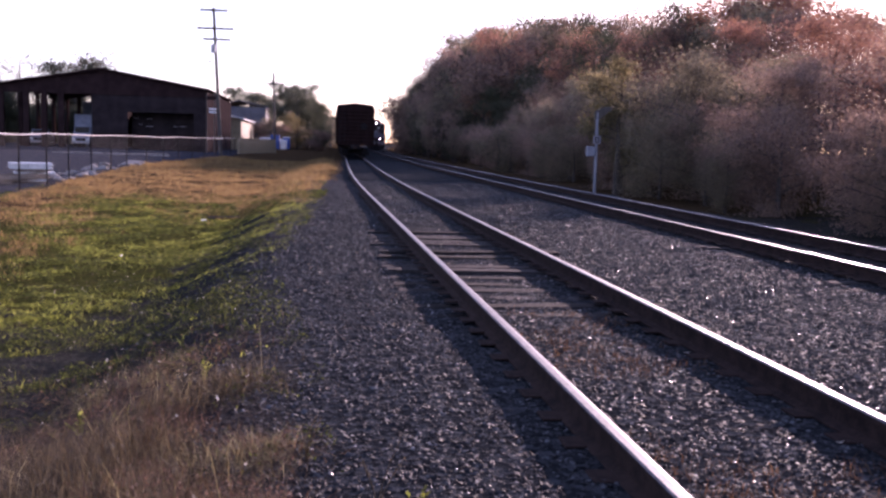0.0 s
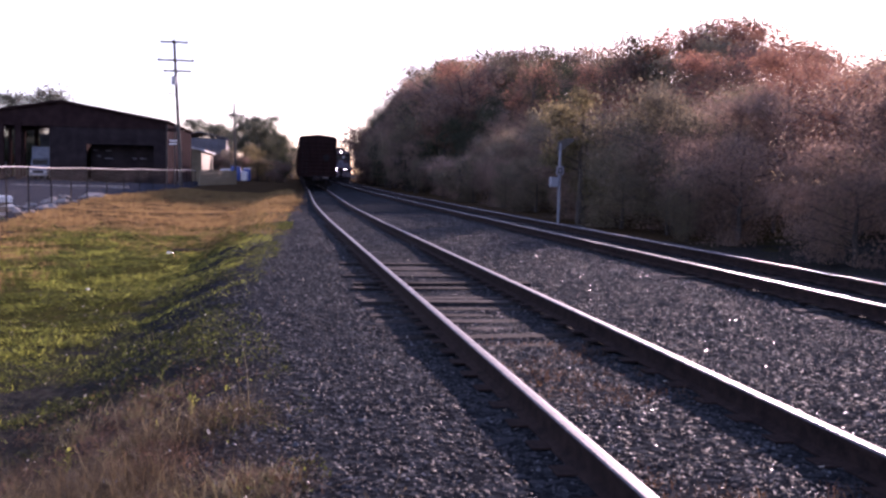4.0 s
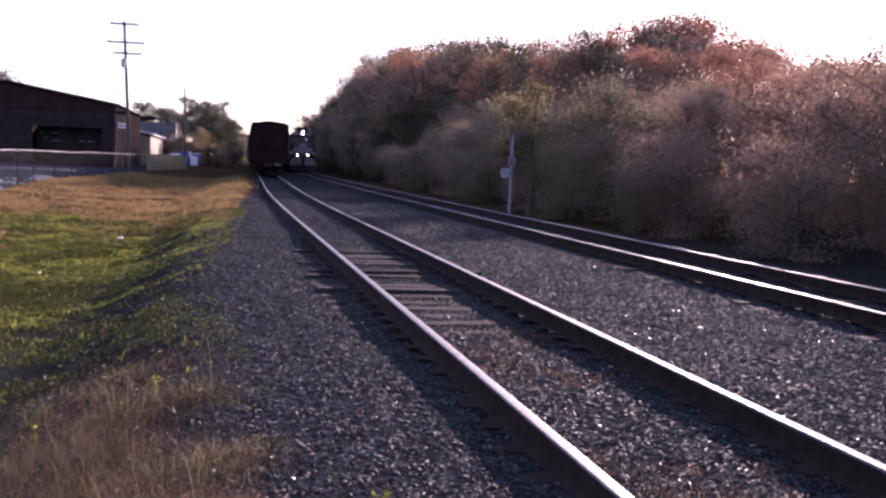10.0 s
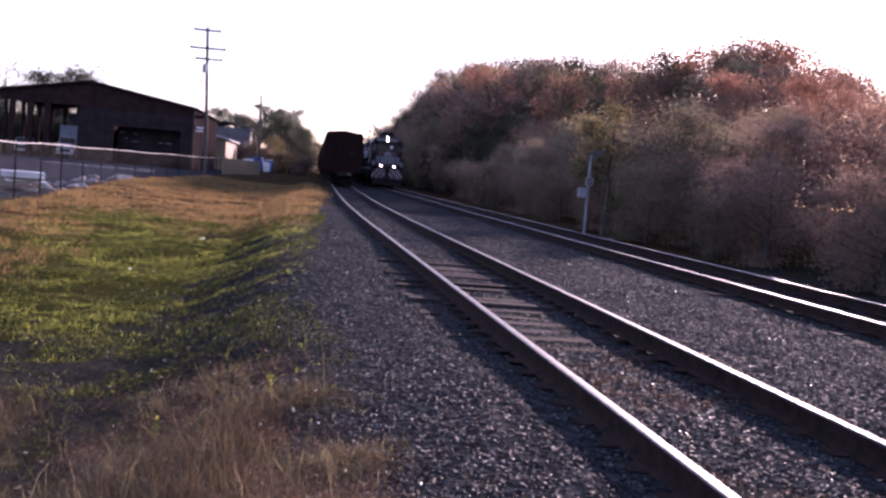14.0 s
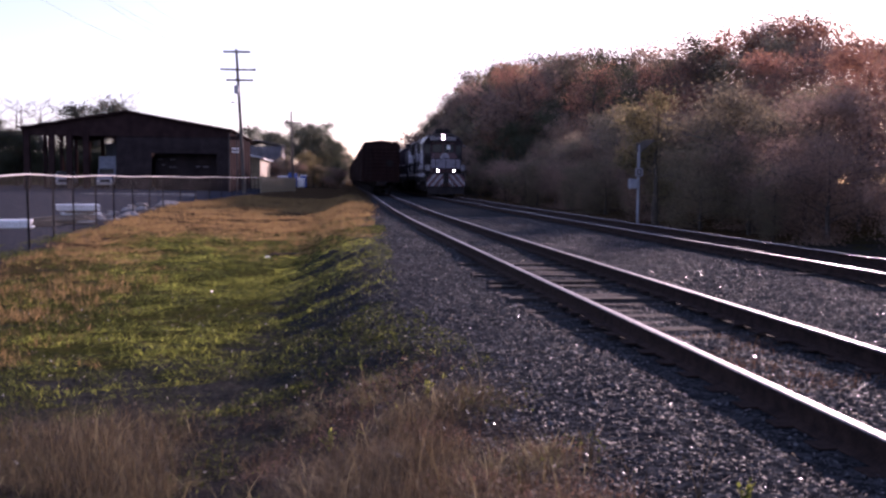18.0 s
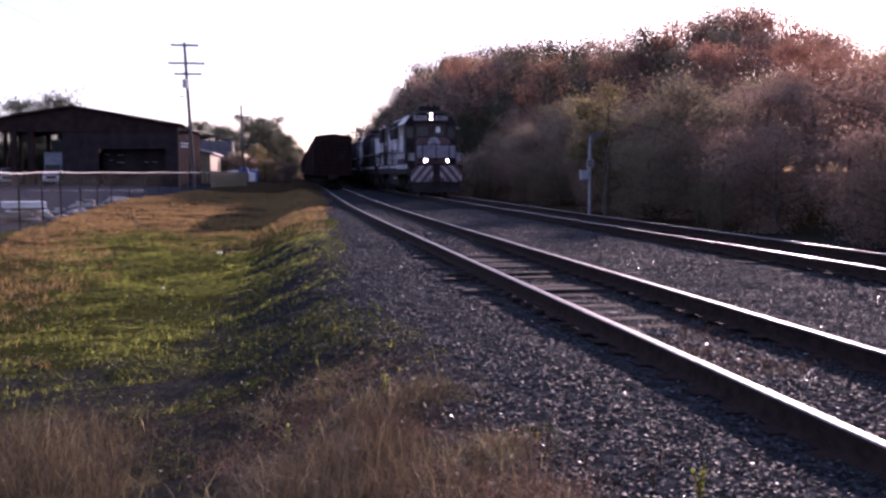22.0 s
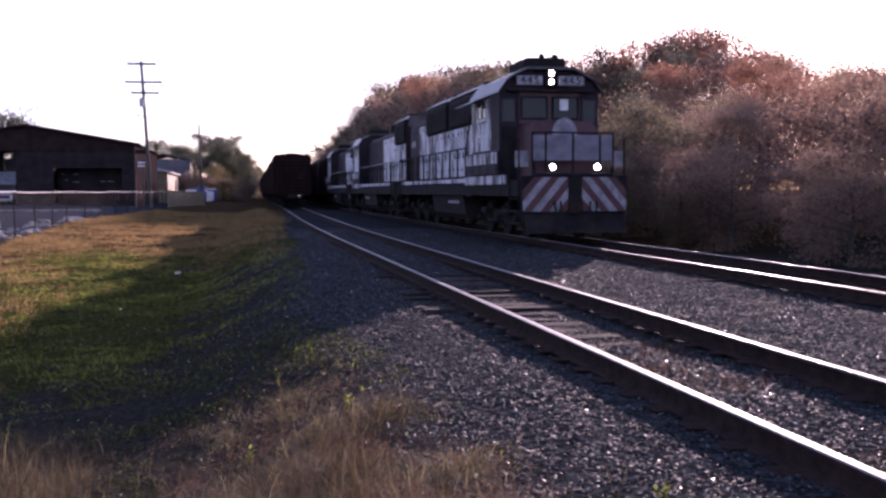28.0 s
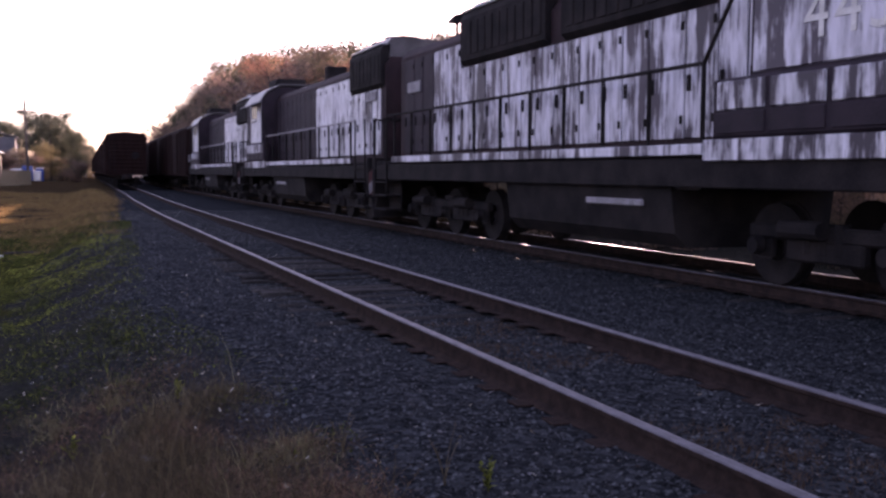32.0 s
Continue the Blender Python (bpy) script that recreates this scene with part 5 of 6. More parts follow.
        c.matrix_basis = pose(x, y, ground_z(x, y) + 0.05, rng.uniform(-15, 15), rng.uniform(-15, 15), rng.uniform(0, 360)) @ Matrix.Diagonal((k * 1.4, k, k * 0.8, 1))
        tagged(c, "broken pale concrete chunk along the fence", "rubble", "concrete rubble")
    # a stick and a white scrap lying on the grass
    s = new("fallen_stick", mesh_of(tube((-0.5, 0, 0.04), (0.5, 0.1, 0.05), 0.035, 0.02, 8), "fallen_stick", M_BARK))
    s.matrix_basis = pose(-3.95, 29.5, ground_z(-3.95, 29.5), 0, 0, 4)
    tagged(s, "dark broken stick lying in the grass", "stick")
    bm = box(-0.07, 0.07, -0.05, 0.05, 0, 0.04, 0.015)
    scrap = mesh_of(bm, "white_scrap", M_ROOFWHITE)
    for x, y, yaw, k in ((-4.49, 28.8, 30, 1.0), (-5.12, 20.0, 70, 0.4)):
        w = new("white_scrap", scrap)
        w.matrix_basis = pose(x, y, ground_z(x, y) + 0.03, 10, 0, yaw) @ Matrix.Diagonal((k, k, k, 1))
        tagged(w, "small white scrap lying in the grass", "litter", "white scraps")


build_debris()


def build_far_trees():
    rng = random.Random(77)
    for x, y, h, k in ((-18, 215, 12.2, 10), (-14.5, 225, 12.5, 5), (-12, 200, 10.5, 10), (-9.5, 215, 9.4, 10), (-7.2, 222, 13.2, 6), (-4.0, 220, 13.0, 6), (-1.8, 222, 10, 10),
                       (0.2, 226, 9.2, 10), (-11, 235, 11, 10), (-16, 240, 12, 10), (-6.5, 185, 6.2, 9), (-4.5, 195, 6.0, 9), (-9, 180, 5.2, 2), (-3, 230, 11, 10), (1.5, 260, 8.5, 10),
                       (-46.5, 150, 12.0, 5), (-43.8, 152, 11.0, 5), (-40.5, 160, 12.4, 10), (-37, 158, 12.6, 5), (-35.0, 160, 12.8, 10), (-33.0, 162, 12.0, 5), (-52, 156, 10, 10), (-50, 165, 13.5, 5), (-47.5, 168, 14.0, 5), (-38.5, 170, 15.0, 5), (-35.5, 172, 15.5, 5)):
        plant(k, x, y, h, rng.uniform(0, 360), "trees beyond the yard", 1.15)
    for i in range(40):
        x = -130 + i * 2.55 + rng.uniform(-1, 1)
        plant(rng.choice((DENSE, 3, 10, 5, DENSE)), x, 165 + rng.uniform(-8, 18), rng.uniform(6.0, 8.4), rng.uniform(0, 360), "trees beyond the yard", 1.2)
    for i in range(16):
        x = -30 + i * 1.9 + rng.uniform(-1, 1)
        plant(rng.choice((7, 8)), x, 190 + rng.uniform(-8, 20), rng.uniform(3, 4.4), rng.uniform(0, 360), "shrubs beyond the yard", 1.4)
    for i in range(12):
        x = 4.5 + rng.uniform(-5.5, 5)
        plant(rng.choice((1, 2, 3)), x, 300 + rng.uniform(-20, 60), rng.uniform(7, 9), rng.uniform(0, 360), "trees beyond the yard", 1.3)
    for i in range(22):
        x = -62 + i * 1.75 + rng.uniform(-0.7, 0.7)
        plant(rng.choice((8, DENSE)), x, 156 + rng.uniform(-2, 6), rng.uniform(2.8, 4.2), rng.uniform(0, 360), "shrubs beyond the yard", 1.3)
    for x, y, h, k in ((-1.0, 200, 9.4, 3), (-2.6, 206, 10.2, 3), (-4.6, 204, 11.6, 10), (0.4, 208, 8.4, 3)):
        plant(k, x, y, h, rng.uniform(0, 360), "trees beyond the yard", 0.95)
    for i in range(16):
        plant(rng.choice((3, 3, 10)), -40 + i * 1.0 + rng.uniform(-0.4, 0.4), 154 + rng.uniform(-2, 2), rng.uniform(4.4, 5.6), rng.uniform(0, 360), "trees beyond the yard", 1.3)
    for i in range(12):
        plant(DENSE, -66 + i * 1.9 + rng.uniform(-0.5, 0.5), 150 + rng.uniform(-3, 3), rng.uniform(5.6, 7.4), rng.uniform(0, 360), "trees beyond the yard", 1.3)
    for i in range(16):
        plant(DENSE, -39.5 + i * 1.05 + rng.uniform(-0.3, 0.3), 151.5 + rng.uniform(-1, 1.5), rng.uniform(3.9, 5.0), rng.uniform(0, 360), "trees beyond the yard", 1.7)
    for x, y, h, k in ((18.7, 110, 14.2, 4), (20.4, 112, 13.4, 5), (16.6, 113, 12.6, 4), (22.0, 90, 11.8, 4), (24.4, 92, 11.6, 3), (26.5, 84, 11.2, 4), (15.6, 122, 12.4, 3), (31.5, 88, 13.4, 1), (34.5, 90, 14.8, 0), (37.5, 92, 15.4, 1), (33.0, 93, 14.4, 3), (39.5, 89, 15.2, 0)):
        plant(k, x, y, h, rng.uniform(0, 360), "trees of the wood beside the line", 0.85)
    plant(9, 11.6, 42.5, 5.4, 40, "trees of the wood beside the line", 1.1)
    plant(2, 12.4, 44.5, 4.6, 140, "trees of the wood beside the line", 1.3)


build_far_trees()


# ---- grass and loose stones ----
GX, GY = np.arange(-15.0, 10.5, 0.125), np.arange(1.5, 94.0, 0.25)
GRID = np.array([[ground_z(x, y) for x in GX] for y in GY])


def gz(x, y):
    """Ground height for arrays of points beside the line."""
    i = np.clip((x - GX[0]) / 0.125, 0, len(GX) - 1.001)
    j = np.clip((y - GY[0]) / 0.25, 0, len(GY) - 1.001)
    i0, j0 = i.astype(int), j.astype(int)
    a, b = i - i0, j - j0
    return (GRID[j0, i0] * (1 - a) + GRID[j0, i0 + 1] * a) * (1 - b) + (GRID[j0 + 1, i0] * (1 - a) + GRID[j0 + 1, i0 + 1] * a) * b


LATTICE = np.random.default_rng(99).random((64, 64))


def patch(x, y, f, k=0):
    """Smooth random patches between 0 and 1, two octaves."""
    out = 0.0
    for o, w in ((1.0, 0.65), (2.3, 0.35)):
        u, v = x * f * o + 17.3 * k, y * f * o + 9.1 * k
        i, j = np.floor(u).astype(int), np.floor(v).astype(int)
        a, b = u - i, v - j
        a, b = a * a * (3 - 2 * a), b * b * (3 - 2 * b)
        q = lambda m, n: LATTICE[m % 64, n % 64]
        out = out + w * ((q(i, j) * (1 - a) + q(i + 1, j) * a) * (1 - b) + (q(i, j + 1) * (1 - a) + q(i + 1, j + 1) * a) * b)
    return out


def sm(a, b, t):
    t = np.clip((t - a) / (b - a), 0, 1)
    return t * t * (3 - 2 * t)


FY, FX = np.array([e[0] for e in FENCE], float), np.array([e[1] for e in FENCE], float)
EY, EX = np.array([e[0] for e in EDGE], float), np.array([e[1] for e in EDGE], float)


def edge_u(x, y):
    off = np.where(y > 25, 5.0e-4 * np.maximum(0, y - 25) ** 2, 0.0)
    return x - np.minimum(off, 2.2) - np.interp(y, EY, EX)


def blades(name, n, xr, yr, keep, size, lean, material, label, seed, base_w, power=2.0, per=16, tuft=0.05):
    """Thin bent blades in one mesh, thicker on the ground towards the near end."""
    rng = np.random.default_rng(seed)
    m = n // 2
    x, y = rng.uniform(*xr, m), yr[0] + (yr[1] - yr[0]) * rng.random(m) ** power
    ok = rng.random(m) < keep(x, y)
    x, y = x[ok][:n // per], y[ok][:n // per]
    # each tuft: blades round one foot, all of about one height
    tall = np.repeat(rng.uniform(0.55, 1.35, len(x)), per)
    r = np.repeat(rng.uniform(0.4, 1.2, len(x)) * tuft * (1 + 0.03 * y), per)
    x, y = np.repeat(x, per), np.repeat(y, per)
    x, y = x + rng.normal(size=len(x)) * r, y + rng.normal(size=len(x)) * r
    n = len(x)
    h = size(x, y) * tall * (0.35 + rng.random(n) ** 1.6 * 1.1)
    g = gz(x, y) - 0.01
    a = rng.uniform(0, 2 * np.pi, n)
    ln = lean * rng.uniform(0.2, 1.5, n) * h
    dx, dy = np.cos(a), np.sin(a)
    t = a + rng.uniform(-1.2, 1.2, n)
    w = base_w * rng.uniform(0.5, 1.4, n) * (1 + y * 0.05)
    wx, wy = -np.sin(t) * w, np.cos(t) * w
    hh = h * np.clip(1.25 - 0.5 * ln / h, 0.35, 1.1)
    v = np.stack([np.stack([x - wx, y - wy, g], 1), np.stack([x + wx, y + wy, g], 1),
                  np.stack([x + dx * ln * 0.35 - wx * 0.8, y + dy * ln * 0.35 - wy * 0.8, g + hh * 0.62], 1),
                  np.stack([x + dx * ln * 0.35 + wx * 0.8, y + dy * ln * 0.35 + wy * 0.8, g + hh * 0.62], 1),
                  np.stack([x + dx * ln, y + dy * ln, g + hh], 1)], 1).reshape(-1, 3)
    b = np.arange(n) * 5
    me = bpy.data.meshes.new(name)
    loops = np.stack([b, b + 1, b + 3, b + 2, b + 2, b + 3, b + 4], 1).ravel()
    me.vertices.add(n * 5)
    me.vertices.foreach_set("co", v.ravel())
    me.loops.add(n * 7)
    me.loops.foreach_set("vertex_index", loops)
    me.polygons.add(n * 2)
    st = np.stack([np.arange(n) * 7, np.arange(n) * 7 + 4], 1).ravel()
    me.polygons.foreach_set("loop_start", st)
    me.update(calc_edges=True)
    me.materials.append(material)
    ob = new(name, me)
    tagged(ob, label, "grass", kind="stuff")


M_DRY = leaf_mat("dry_grass", [(0.026, 0.017, 0.012), (0.052, 0.036, 0.022), (0.09, 0.064, 0.036), (0.14, 0.102, 0.050), (0.28, 0.215, 0.115)], 0.5)
M_RUSTGRASS = leaf_mat("rusty_grass", [(0.05, 0.026, 0.018), (0.11, 0.06, 0.034), (0.21, 0.12, 0.06)], 0.5)
M_ORANGE = leaf_mat("orange_grass", [(0.10, 0.062, 0.030), (0.19, 0.122, 0.052), (0.31, 0.21, 0.085)], 0.65)
M_GREENGRASS = leaf_mat("green_weeds", [(0.028, 0.037, 0.014), (0.13, 0.152, 0.034), (0.42, 0.44, 0.085)], 0.8)


def scatter_leaves(name, n, xr, yr, keep, top, size, material, label, seed, power=1.6):
    """Small low leaves strewn in patches, one mesh."""
    rng = np.random.default_rng(seed)
    m = n * 3
    x, y = rng.uniform(*xr, m), yr[0] + (yr[1] - yr[0]) * rng.random(m) ** power
    ok = rng.random(m) < keep(x, y)
    x, y = x[ok][:n], y[ok][:n]
    n = len(x)
    z = gz(x, y) + top(x, y) * rng.random(n) ** 1.3
    s = size * rng.uniform(0.45, 1.4, n) * (1 + 0.045 * y)
    a, t1, t2 = rng.uniform(0, 2 * np.pi, n), rng.normal(0, 0.55, n), rng.normal(0, 0.55, n)
    ca, sa = np.cos(a), np.sin(a)
    vs = []
    for u, v in ((-1, 0), (0.1, -0.55), (1, 0), (0.1, 0.55)):
        vs.append(np.stack([x + s * (u * ca - v * sa), y + s * (u * sa + v * ca), z + s * (u * t1 + v * t2)], 1))
    v = np.stack(vs, 1).reshape(-1, 3)
    me = bpy.data.meshes.new(name)
    me.vertices.add(n * 4)
    me.vertices.foreach_set("co", v.ravel())
    me.loops.add(n * 4)
    me.loops.foreach_set("vertex_index", np.arange(n * 4))
    me.polygons.add(n)
    me.polygons.foreach_set("loop_start", np.arange(n) * 4)
    me.update(calc_edges=True)
    me.materials.append(material)
    tagged(new(name, me), label, "ground cover", kind="stuff")


M_COVER = leaf_mat("clover_leaves", [(0.012, 0.016, 0.007), (0.028, 0.037, 0.011), (0.06, 0.076, 0.018), (0.19, 0.215, 0.045)], 0.75)
M_TWIG = leaf_mat("rust_dead_leaves", [(0.06, 0.034, 0.026), (0.125, 0.068, 0.046), (0.21, 0.12, 0.075)], 0.5)
M_STRAW = leaf_mat("pale_straw", [(0.09, 0.07, 0.034), (0.17, 0.14, 0.066), (0.36, 0.31, 0.17)], 0.55)


def off_slope(x, y):
    """Little grows on the cindery shoulder below the ballast."""
    return 1 - 0.6 * sm(-2.1, -0.6, edge_u(x, y)) * (1 - sm(22, 32, y))


def lit_green(x, y):
    """How far the verge is green: a broad stretch beyond the bare near ground."""
    return (0.05 * sm(4.5, 7.5, y) + 0.95 * sm(9.0, 14.5, y - 0.9 * (x + 5))) * (1 - sm(27, 40, y + 1.6 * (x + 6))) * sm(-9.5, -5.5, x + 0.05 * (y - 14)) * off_slope(x, y)


def keep_clump(x, y):
    near = 1 - sm(5.4, 9.6, y + 3.0 * (patch(x, y, 0.7, 7) - 0.5))
    return np.where(edge_u(x, y) > 0.2 + 1.0 * (patch(x, y, 1.3) - 0.5), 0.0, near * (0.02 + 0.98 * sm(0.47, 0.60, patch(x, y, 1.0, 2))))


def keep_green(x, y):
    e = edge_u(x, y)
    return np.where(e > 0.3, 0.0, lit_green(x, y) * (0.05 + 0.95 * sm(0.43, 0.57, 0.5 * patch(x, y, 0.45, 4) + 0.5 * patch(x, y * 0.6, 1.7, 5))))


def keep_cover(x, y):
    e = edge_u(x, y)
    g = np.maximum(lit_green(x, y), 0.8 * sm(4.8, 6.4, y) * (1 - sm(30, 44, y)))
    return np.where(e > 0.5, 0.0, g * sm(0.42, 0.60, 0.45 * patch(x, y * 0.7, 0.8, 14) + 0.55 * patch(x, y * 0.6, 2.3, 15)) * (0.25 + 0.75 * off_slope(x, y)))


def keep_dry(x, y):
    e = edge_u(x, y)
    d = np.maximum(sm(27, 40, y + 1.6 * (x + 6)), sm(-5.5, -8.5, x + 0.05 * (y - 14)))
    return np.where((e > 0.1) | (x < np.interp(y, FY, FX) + 0.35), 0.0, d * (0.15 + 0.85 * sm(0.36, 0.6, patch(x, y, 0.6, 9))))


def keep_rust(x, y):
    return (edge_u(x, y) < 0.15) * (1 - sm(6.0, 9.0, y)) * sm(0.42, 0.56, patch(x, y, 0.8, 11))


def keep_tuft(x, y):
    return (edge_u(x, y) < 0.1) * (1 - sm(6.0, 9.5, y)) * sm(0.60, 0.70, patch(x, y, 1.4, 27))


blades("dry_grass", 120000, (-7.5, -1.0), (2.2, 9.0), keep_clump, lambda x, y: 0.05 + 0.36 * patch(x, y, 1.0, 2) ** 2, 1.6, M_DRY, "tall dry tan grass clumps beside the ballast", 1, 0.0009, 1.3, 16, 0.09)
blades("tall_stems", 2600, (-7.5, -1.0), (2.6, 9.0), keep_clump, lambda x, y: 0.30 + 0 * x, 1.1, M_STRAW, "single long pale stems over the dry grass", 51, 0.0016, 1.3, 3, 0.12)
blades("straw_tufts", 16000, (-7.5, -1.0), (2.6, 10.0), keep_tuft, lambda x, y: 0.12 + 0 * x, 1.8, M_STRAW, "pale straw tufts among the dry grass", 12, 0.0014, 1.3, 26, 0.05)
blades("rusty_grass", 40000, (-7.5, -1.0), (3.0, 9.5), keep_rust, lambda x, y: 0.13 + 0 * x, 2.0, M_RUSTGRASS, "reddish brown dead grass clumps", 2, 0.0012, 1.3, 16, 0.09)
scatter_leaves("dead_weed_clumps", 80000, (-7.5, -1.0), (3.0, 9.5), keep_rust, lambda x, y: 0.02 + 0.22 * sm(0.45, 0.7, patch(x, y, 0.8, 11)), 0.005, M_TWIG, "rust brown dead weed clumps", 17, 1.3)
scatter_leaves("ground_cover", 270000, (-12.5, -1.0), (4.6, 42), keep_cover, lambda x, y: 0.02 + 0.16 * sm(0.45, 0.8, 0.45 * patch(x, y * 0.7, 0.8, 14) + 0.55 * patch(x, y * 0.6, 2.3, 15)), 0.0072, M_COVER, "low clover and small green weeds in patches", 18, 1.7)
blades("green_weeds", 150000, (-13, -1.2), (6.5, 44), keep_green, lambda x, y: 0.025 + 0.06 * patch(x, y, 1.3, 3) ** 1.5, 1.6, M_GREENGRASS, "yellow green grass of the verge", 3, 0.0026, 1.5, 16, 0.09)
blades("verge_grass", 150000, (-14, -0.4), (12.0, 92), keep_dry, lambda x, y: 0.06 + 0.10 * patch(x, y, 0.7, 6), 0.9, M_ORANGE, "dry orange grass of the verge", 4, 0.003, 1.15, 16, 0.1)
blades("track_grass", 5000, (0.2, 1.35), (3.0, 9.5), lambda x, y: sm(0.5, 0.66, patch(x, y, 1.3, 15)), lambda x, y: 0.06 + 0 * x, 1.2, M_RUSTGRASS, "sparse brown grass between the rails", 5, 0.0016)


def keep_sprig(x, y):
    return (edge_u(x, y) < -0.05) * sm(4.6, 6.0, y) * (1 - sm(16, 24, y)) * sm(0.50, 0.62, 0.4 * patch(x, y, 0.9, 31) + 0.6 * patch(x, y, 2.6, 33))


blades("green_sprigs", 34000, (-8.5, -1.0), (4.6, 22), keep_sprig, lambda x, y: 0.04 + 0.06 * patch(x, y, 1.9, 35), 1.7, M_COVER, "green grass sprigs on the cindery shoulder", 41, 0.0017, 1.3, 12, 0.05)
blades("pale_stalks", 5000, (-7.5, -1.2), (3.4, 14), keep_cover, lambda x, y: 0.10 + 0 * x, 3.2, M_STRAW, "bleached bent stalks lying in the weeds", 43, 0.0012, 1.3, 6, 0.08)


def build_litter():
    """Bleached curled leaves and straw bits, thinly strewn."""
    rng = np.random.default_rng(31)
    n = 1500
    x, y = rng.uniform(-8, 2.5, n), 2.6 + 17 * rng.random(n) ** 1.4
    ok = rng.random(n) < np.where(edge_u(x, y) > 0, 0.16, 1.0)
    x, y = x[ok], y[ok]
    z = gz(x, y) + rng.uniform(0.01, 0.09, len(x)) * (edge_u(x, y) < 0) + 0.012
    verts, faces = [], []
    for q in range(len(x)):
        s = rng.uniform(0.008, 0.026)
        a, tl = rng.uniform(0, 6.28), rng.uniform(-0.7, 0.7, 2)
        ca, sa = math.cos(a), math.sin(a)
        b0 = len(verts)
        for u, v, c in ((-1, 0, 0.3), (-0.2, 0.4, 0), (-0.2, -0.4, 0), (0.4, 0.35, 0.1), (0.4, -0.35, 0.1), (1, 0, 0.5)):
            verts.append((x[q] + s * (u * ca - v * sa), y[q] + s * (u * sa + v * ca), z[q] + s * (c + u * tl[0] + v * tl[1])))
        faces += [(b0, b0 + 2, b0 + 1), (b0 + 1, b0 + 2, b0 + 4, b0 + 3), (b0 + 3, b0 + 4, b0 + 5)]
    m = leaf_mat("bleached_leaf", [(0.12, 0.08, 0.05), (0.3, 0.24, 0.17), (0.62, 0.58, 0.5)], 0.4)
    tagged(new("leaf_litter", data_mesh("leaf_litter", verts, faces, m)), "bleached dead leaves strewn over grass and ballast", "leaf litter", kind="stuff")


build_litter()


def build_weed(x, y, h, seed, label, m, leafy):
    """A single dry weed: bent stem, side stalks, seed heads."""
    rng = random.Random(seed)
    W = empty("dry_weed" if not leafy else "green_weed", pose(x, y, ground_z(x, y) - 0.02))
    tagged(W, label, "weed", "weeds beside the ballast")
    for k in range(3 if leafy else 4):
        tip = Vector((rng.uniform(-0.35, 0.35) * h, rng.uniform(-0.3, 0.3) * h, h * rng.uniform(0.6, 1.0)))
        bm = bmesh.new()
        last = Vector((0, 0, 0))
        for i in range(1, 5):
            f = i / 4
            nxt = Vector((tip.x * f * f, tip.y * f * f, tip.z * f))
            add_tube(bm, last, nxt, 0.0032 * (1.2 - f * 0.7), 0.0032 * (1.2 - (f + 0.25) * 0.7), 5)
            last = nxt
        part("stalk", bm, m, W)
        bm = bmesh.new()
        for i in range(34 if leafy else 26):
            f = rng.uniform(0.2, 1.0) if leafy else rng.uniform(0.72, 1.06)
            c = Vector((tip.x * f * f, tip.y * f * f, tip.z * f))
            d = Vector((rng.gauss(0, 1), rng.gauss(0, 1), rng.uniform(0.1, 1.2))).normalized()
            s = rng.uniform(0.02, 0.045) if leafy else rng.uniform(0.008, 0.02)
            w = d.cross(Vector((0, 0, 1))).normalized() * s * (0.25 if leafy else 0.16)
            v = [bm.verts.new(q) for q in (c, c + d * s * 0.5 + w, c + d * s, c + d * s * 0.5 - w)]
            bm.faces.new(v)
        part("leaves" if leafy else "seed_head", bm, m, W)["kind"] = "stuff"


for x, y, h, sd, leafy in ((-2.0, 4.6, 0.42, 1, False), (-1.2, 4.4, 0.34, 2, False), (-1.05, 4.2, 0.2, 3, True), (-2.7, 4.9, 0.36, 4, False), (-1.6, 4.0, 0.38, 5, False),
                           (-3.3, 5.2, 0.4, 6, False), (-2.4, 5.6, 0.3, 7, False), (-1.5, 5.2, 0.28, 8, False), (-3.9, 5.9, 0.34, 9, False), (-2.9, 6.6, 0.18, 10, True), (-2.2, 7.1, 0.16, 11, True)):
    build_weed(x, y, h, sd, "green broad-leaved weed in dry grass" if leafy else "dry tan weed with feathery seed heads", M_GREENGRASS if leafy else M_DRY, leafy)
t = new("pale_scrap", mesh_of(box(-0.05, 0.05, -0.025, 0.025, 0, 0.02, 0.008), "pale_scrap", M_CONCRETE))
t.matrix_basis = pose(-2.5, 5.7, ground_z(-2.5, 5.7) + 0.03, 8, 12, 25)
tagged(t, "pale weathered scrap lying in dry grass", "litter")


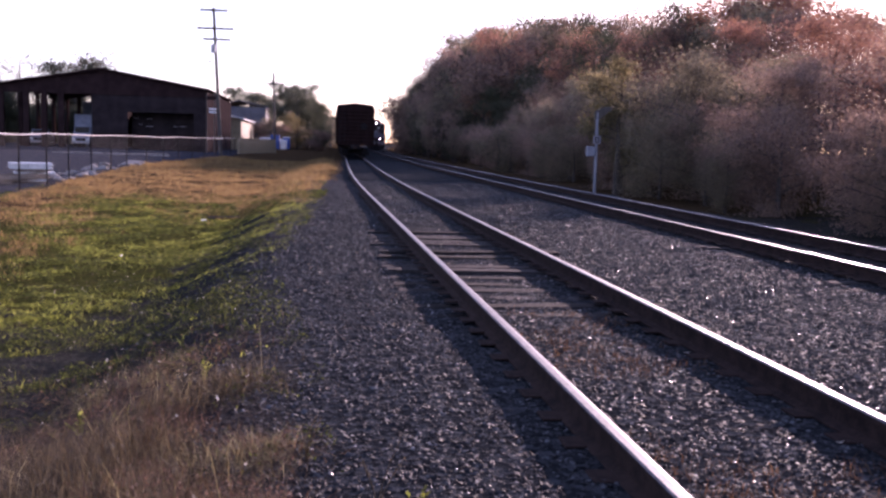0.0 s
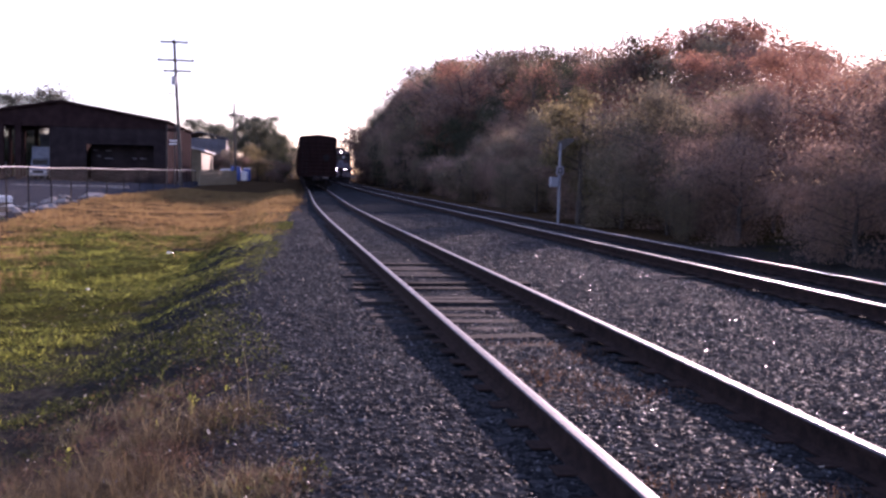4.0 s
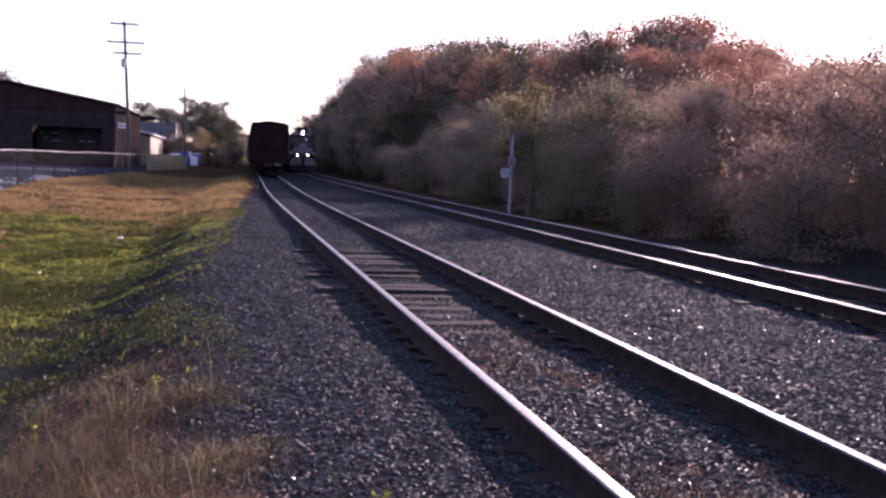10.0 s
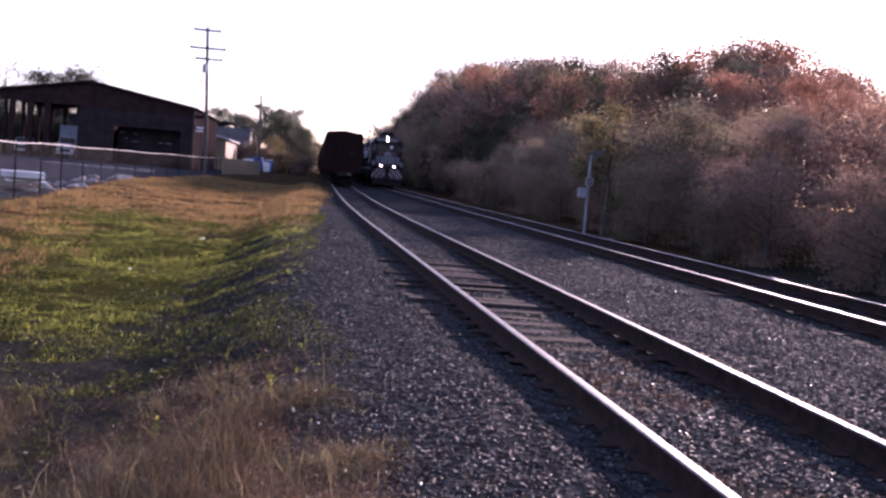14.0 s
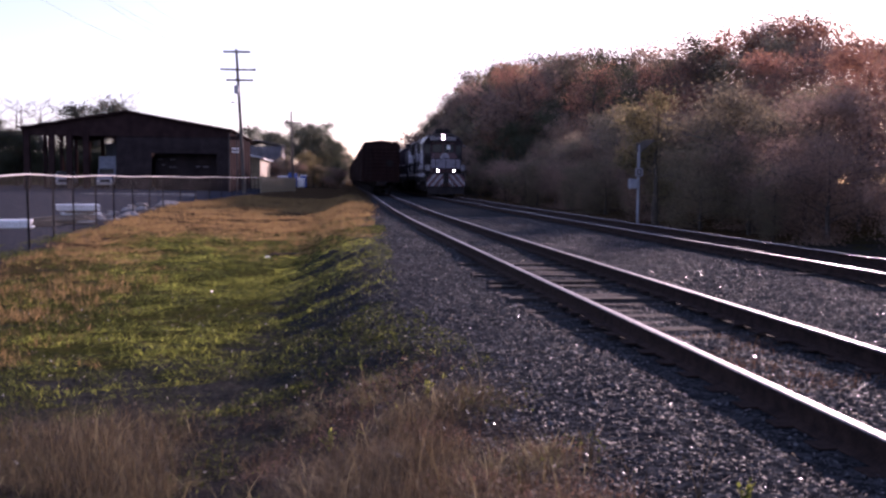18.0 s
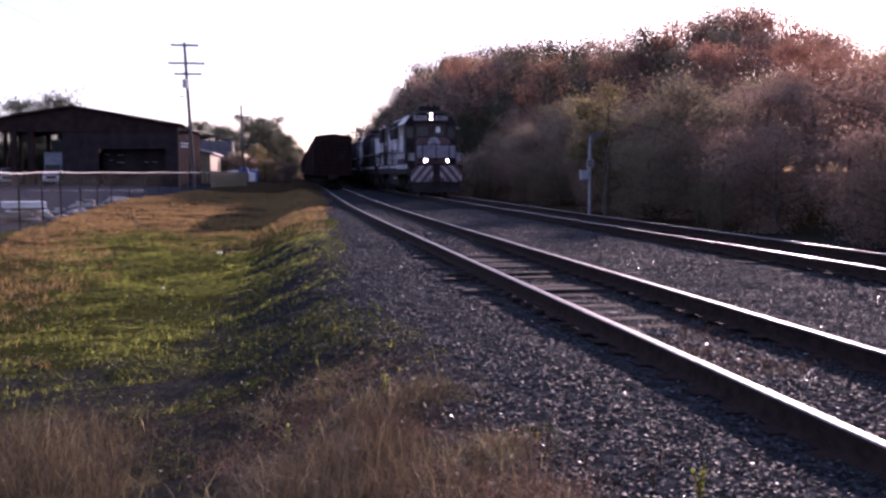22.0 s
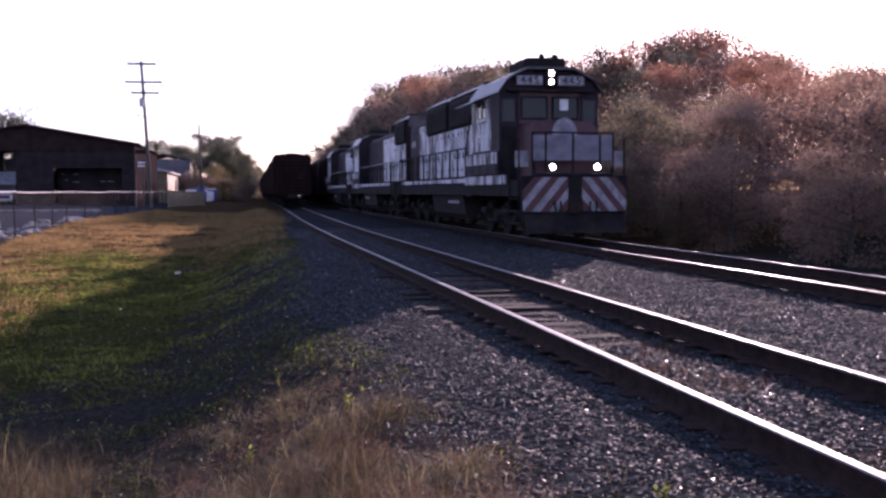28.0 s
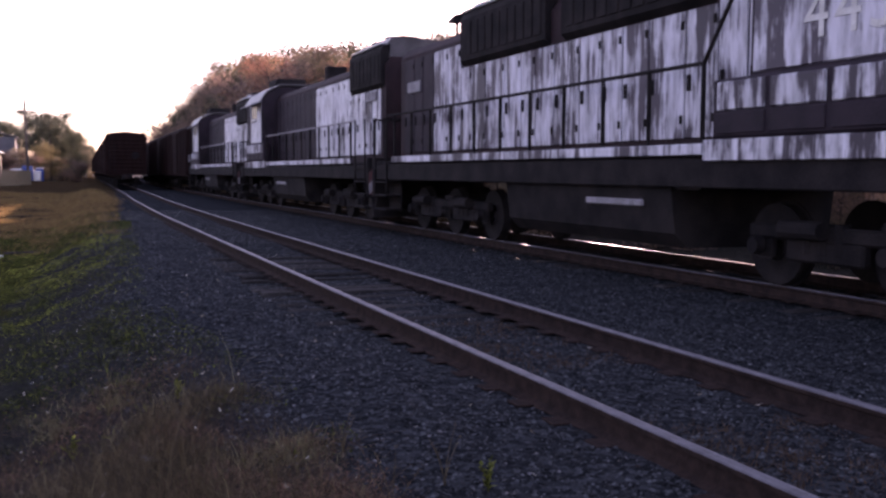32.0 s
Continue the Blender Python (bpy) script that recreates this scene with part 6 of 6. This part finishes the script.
def build_stones():
    rng = np.random.default_rng(8)
    cap_v = np.array([(1, 0, -0.3), (0, 1, -0.3), (-1, 0, -0.3), (0, -1, -0.3), (0.35, 0.1, 0.55), (-0.3, -0.1, 0.5)], float)
    cap_f = np.array([(0, 1, 4), (1, 5, 4), (1, 2, 5), (2, 3, 5), (3, 4, 5), (3, 0, 4)])
    m = 640000
    x, y = rng.uniform(-3.4, 9.3, m), 2.2 + 38 * rng.random(m) ** 2.1
    e = edge_u(x, y)
    ok = (rng.random(m) < np.exp(np.minimum(0, e) * 2.0)) & ~((y < 7) & (x > 1.05 * y + 2.2))
    for c in (0.0, 1.505, 5.3175, 6.8225):
        ok &= np.abs(x - c) > 0.06
    x, y = x[ok][:230000], y[ok][:230000]
    n = len(x)
    s = (0.0065 + 0.0125 * rng.random(n) ** 2.2) * (1 + 0.02 * y) * np.where(rng.random(n) < 0.04, 1.5, 1.0)
    k = cap_v[None] * (s[:, None, None] * rng.uniform(0.55, 1.3, (n, 6, 3)))
    k[:, :, 2] *= rng.uniform(0.4, 0.95, (n, 1))
    a, t = rng.uniform(0, 2 * np.pi, (2, n))
    ca, sa = np.cos(a)[:, None], np.sin(a)[:, None]
    kx, ky = k[:, :, 0] * ca - k[:, :, 1] * sa, k[:, :, 0] * sa + k[:, :, 1] * ca
    kz = k[:, :, 2] + kx * (0.45 * np.cos(t))[:, None] + ky * (0.45 * np.sin(t))[:, None]
    k = np.stack([kx, ky, kz], 2)
    k += np.stack([x, y, gz(x, y) + s * 0.1], 1)[:, None]
    # a few freshly broken faces shine
    for name, sel, m, lab in (("ballast_stones", np.arange(n) % 48 > 0, M_PEBBLE, "loose angular grey ballast stones round the tracks"), ("shiny_ballast_stones", np.arange(n) % 48 == 0, M_GLINT, "freshly broken shiny ballast stones")):
        kk = k[sel]
        c = len(kk)
        me = bpy.data.meshes.new(name)
        me.vertices.add(c * 6)
        me.vertices.foreach_set("co", kk.ravel())
        me.loops.add(c * 18)
        me.loops.foreach_set("vertex_index", (cap_f[None] + 6 * np.arange(c)[:, None, None]).reshape(-1))
        me.polygons.add(c * 6)
        me.polygons.foreach_set("loop_start", np.arange(c * 6) * 3)
        me.update(calc_edges=True)
        me.materials.append(m)
        tagged(new(name, me), lab, "gravel", kind="stuff")


M_GLINT = mat("broken_stone_face", (0.03, 0.03, 0.034), (0.09, 0.09, 0.1), 20, 0.34, spec=0.5)
M_PEBBLE = leaf_mat("loose_ballast_stone", [(0.0085, 0.0096, 0.011), (0.0155, 0.0173, 0.0195), (0.026, 0.029, 0.0325), (0.085, 0.092, 0.099)], 0.0)
M_PEBBLE.node_tree.nodes["Principled BSDF"].inputs["Roughness"].default_value = 0.7
M_PEBBLE.node_tree.nodes["Principled BSDF"].inputs["Specular IOR Level"].default_value = 0.12
build_stones()


# ---- movement ----
def front_y(t):
    """Where the leading locomotive's front stands at t: a smooth curve through FRONT."""
    k = max(i for i in range(len(FRONT) - 1) if FRONT[i][0] <= t)
    (t0, y0), (t1, y1) = FRONT[k], FRONT[k + 1]

    def slope(i):
        a, b = max(0, i - 1), min(len(FRONT) - 1, i + 1)
        return (FRONT[b][1] - FRONT[a][1]) / (FRONT[b][0] - FRONT[a][0])
    h = t1 - t0
    u = (t - t0) / h
    return (2 * u**3 - 3 * u**2 + 1) * y0 + (u**3 - 2 * u**2 + u) * h * slope(k) + (-2 * u**3 + 3 * u**2) * y1 + (u**3 - u**2) * h * slope(k + 1)


def motions():
    times = [0.5 * i for i in range(65)]
    fine = [i * 32.0 / 320 for i in range(321)]
    for ob, offset, radius, reverse in TRAIN:
        rows = []
        for t in times:
            y = front_y(t) + offset
            rows.append((t, along(track2_x, y + LOCO_LEN) @ pose(0, 0, 0, 0, 0, 180) if reverse else along(track2_x, y)))
        walk(ob, rows)
        for w in [o for o in ob.children_recursive if o.name.split(".")[0] == "wheelset"]:
            m0 = w.matrix_basis.copy()
            walk(w, [(t, m0 @ pose(0, 0, 0, math.degrees((FRONT[0][1] - front_y(t)) / radius) * (-1 if not reverse else 1))) for t in fine])


motions()
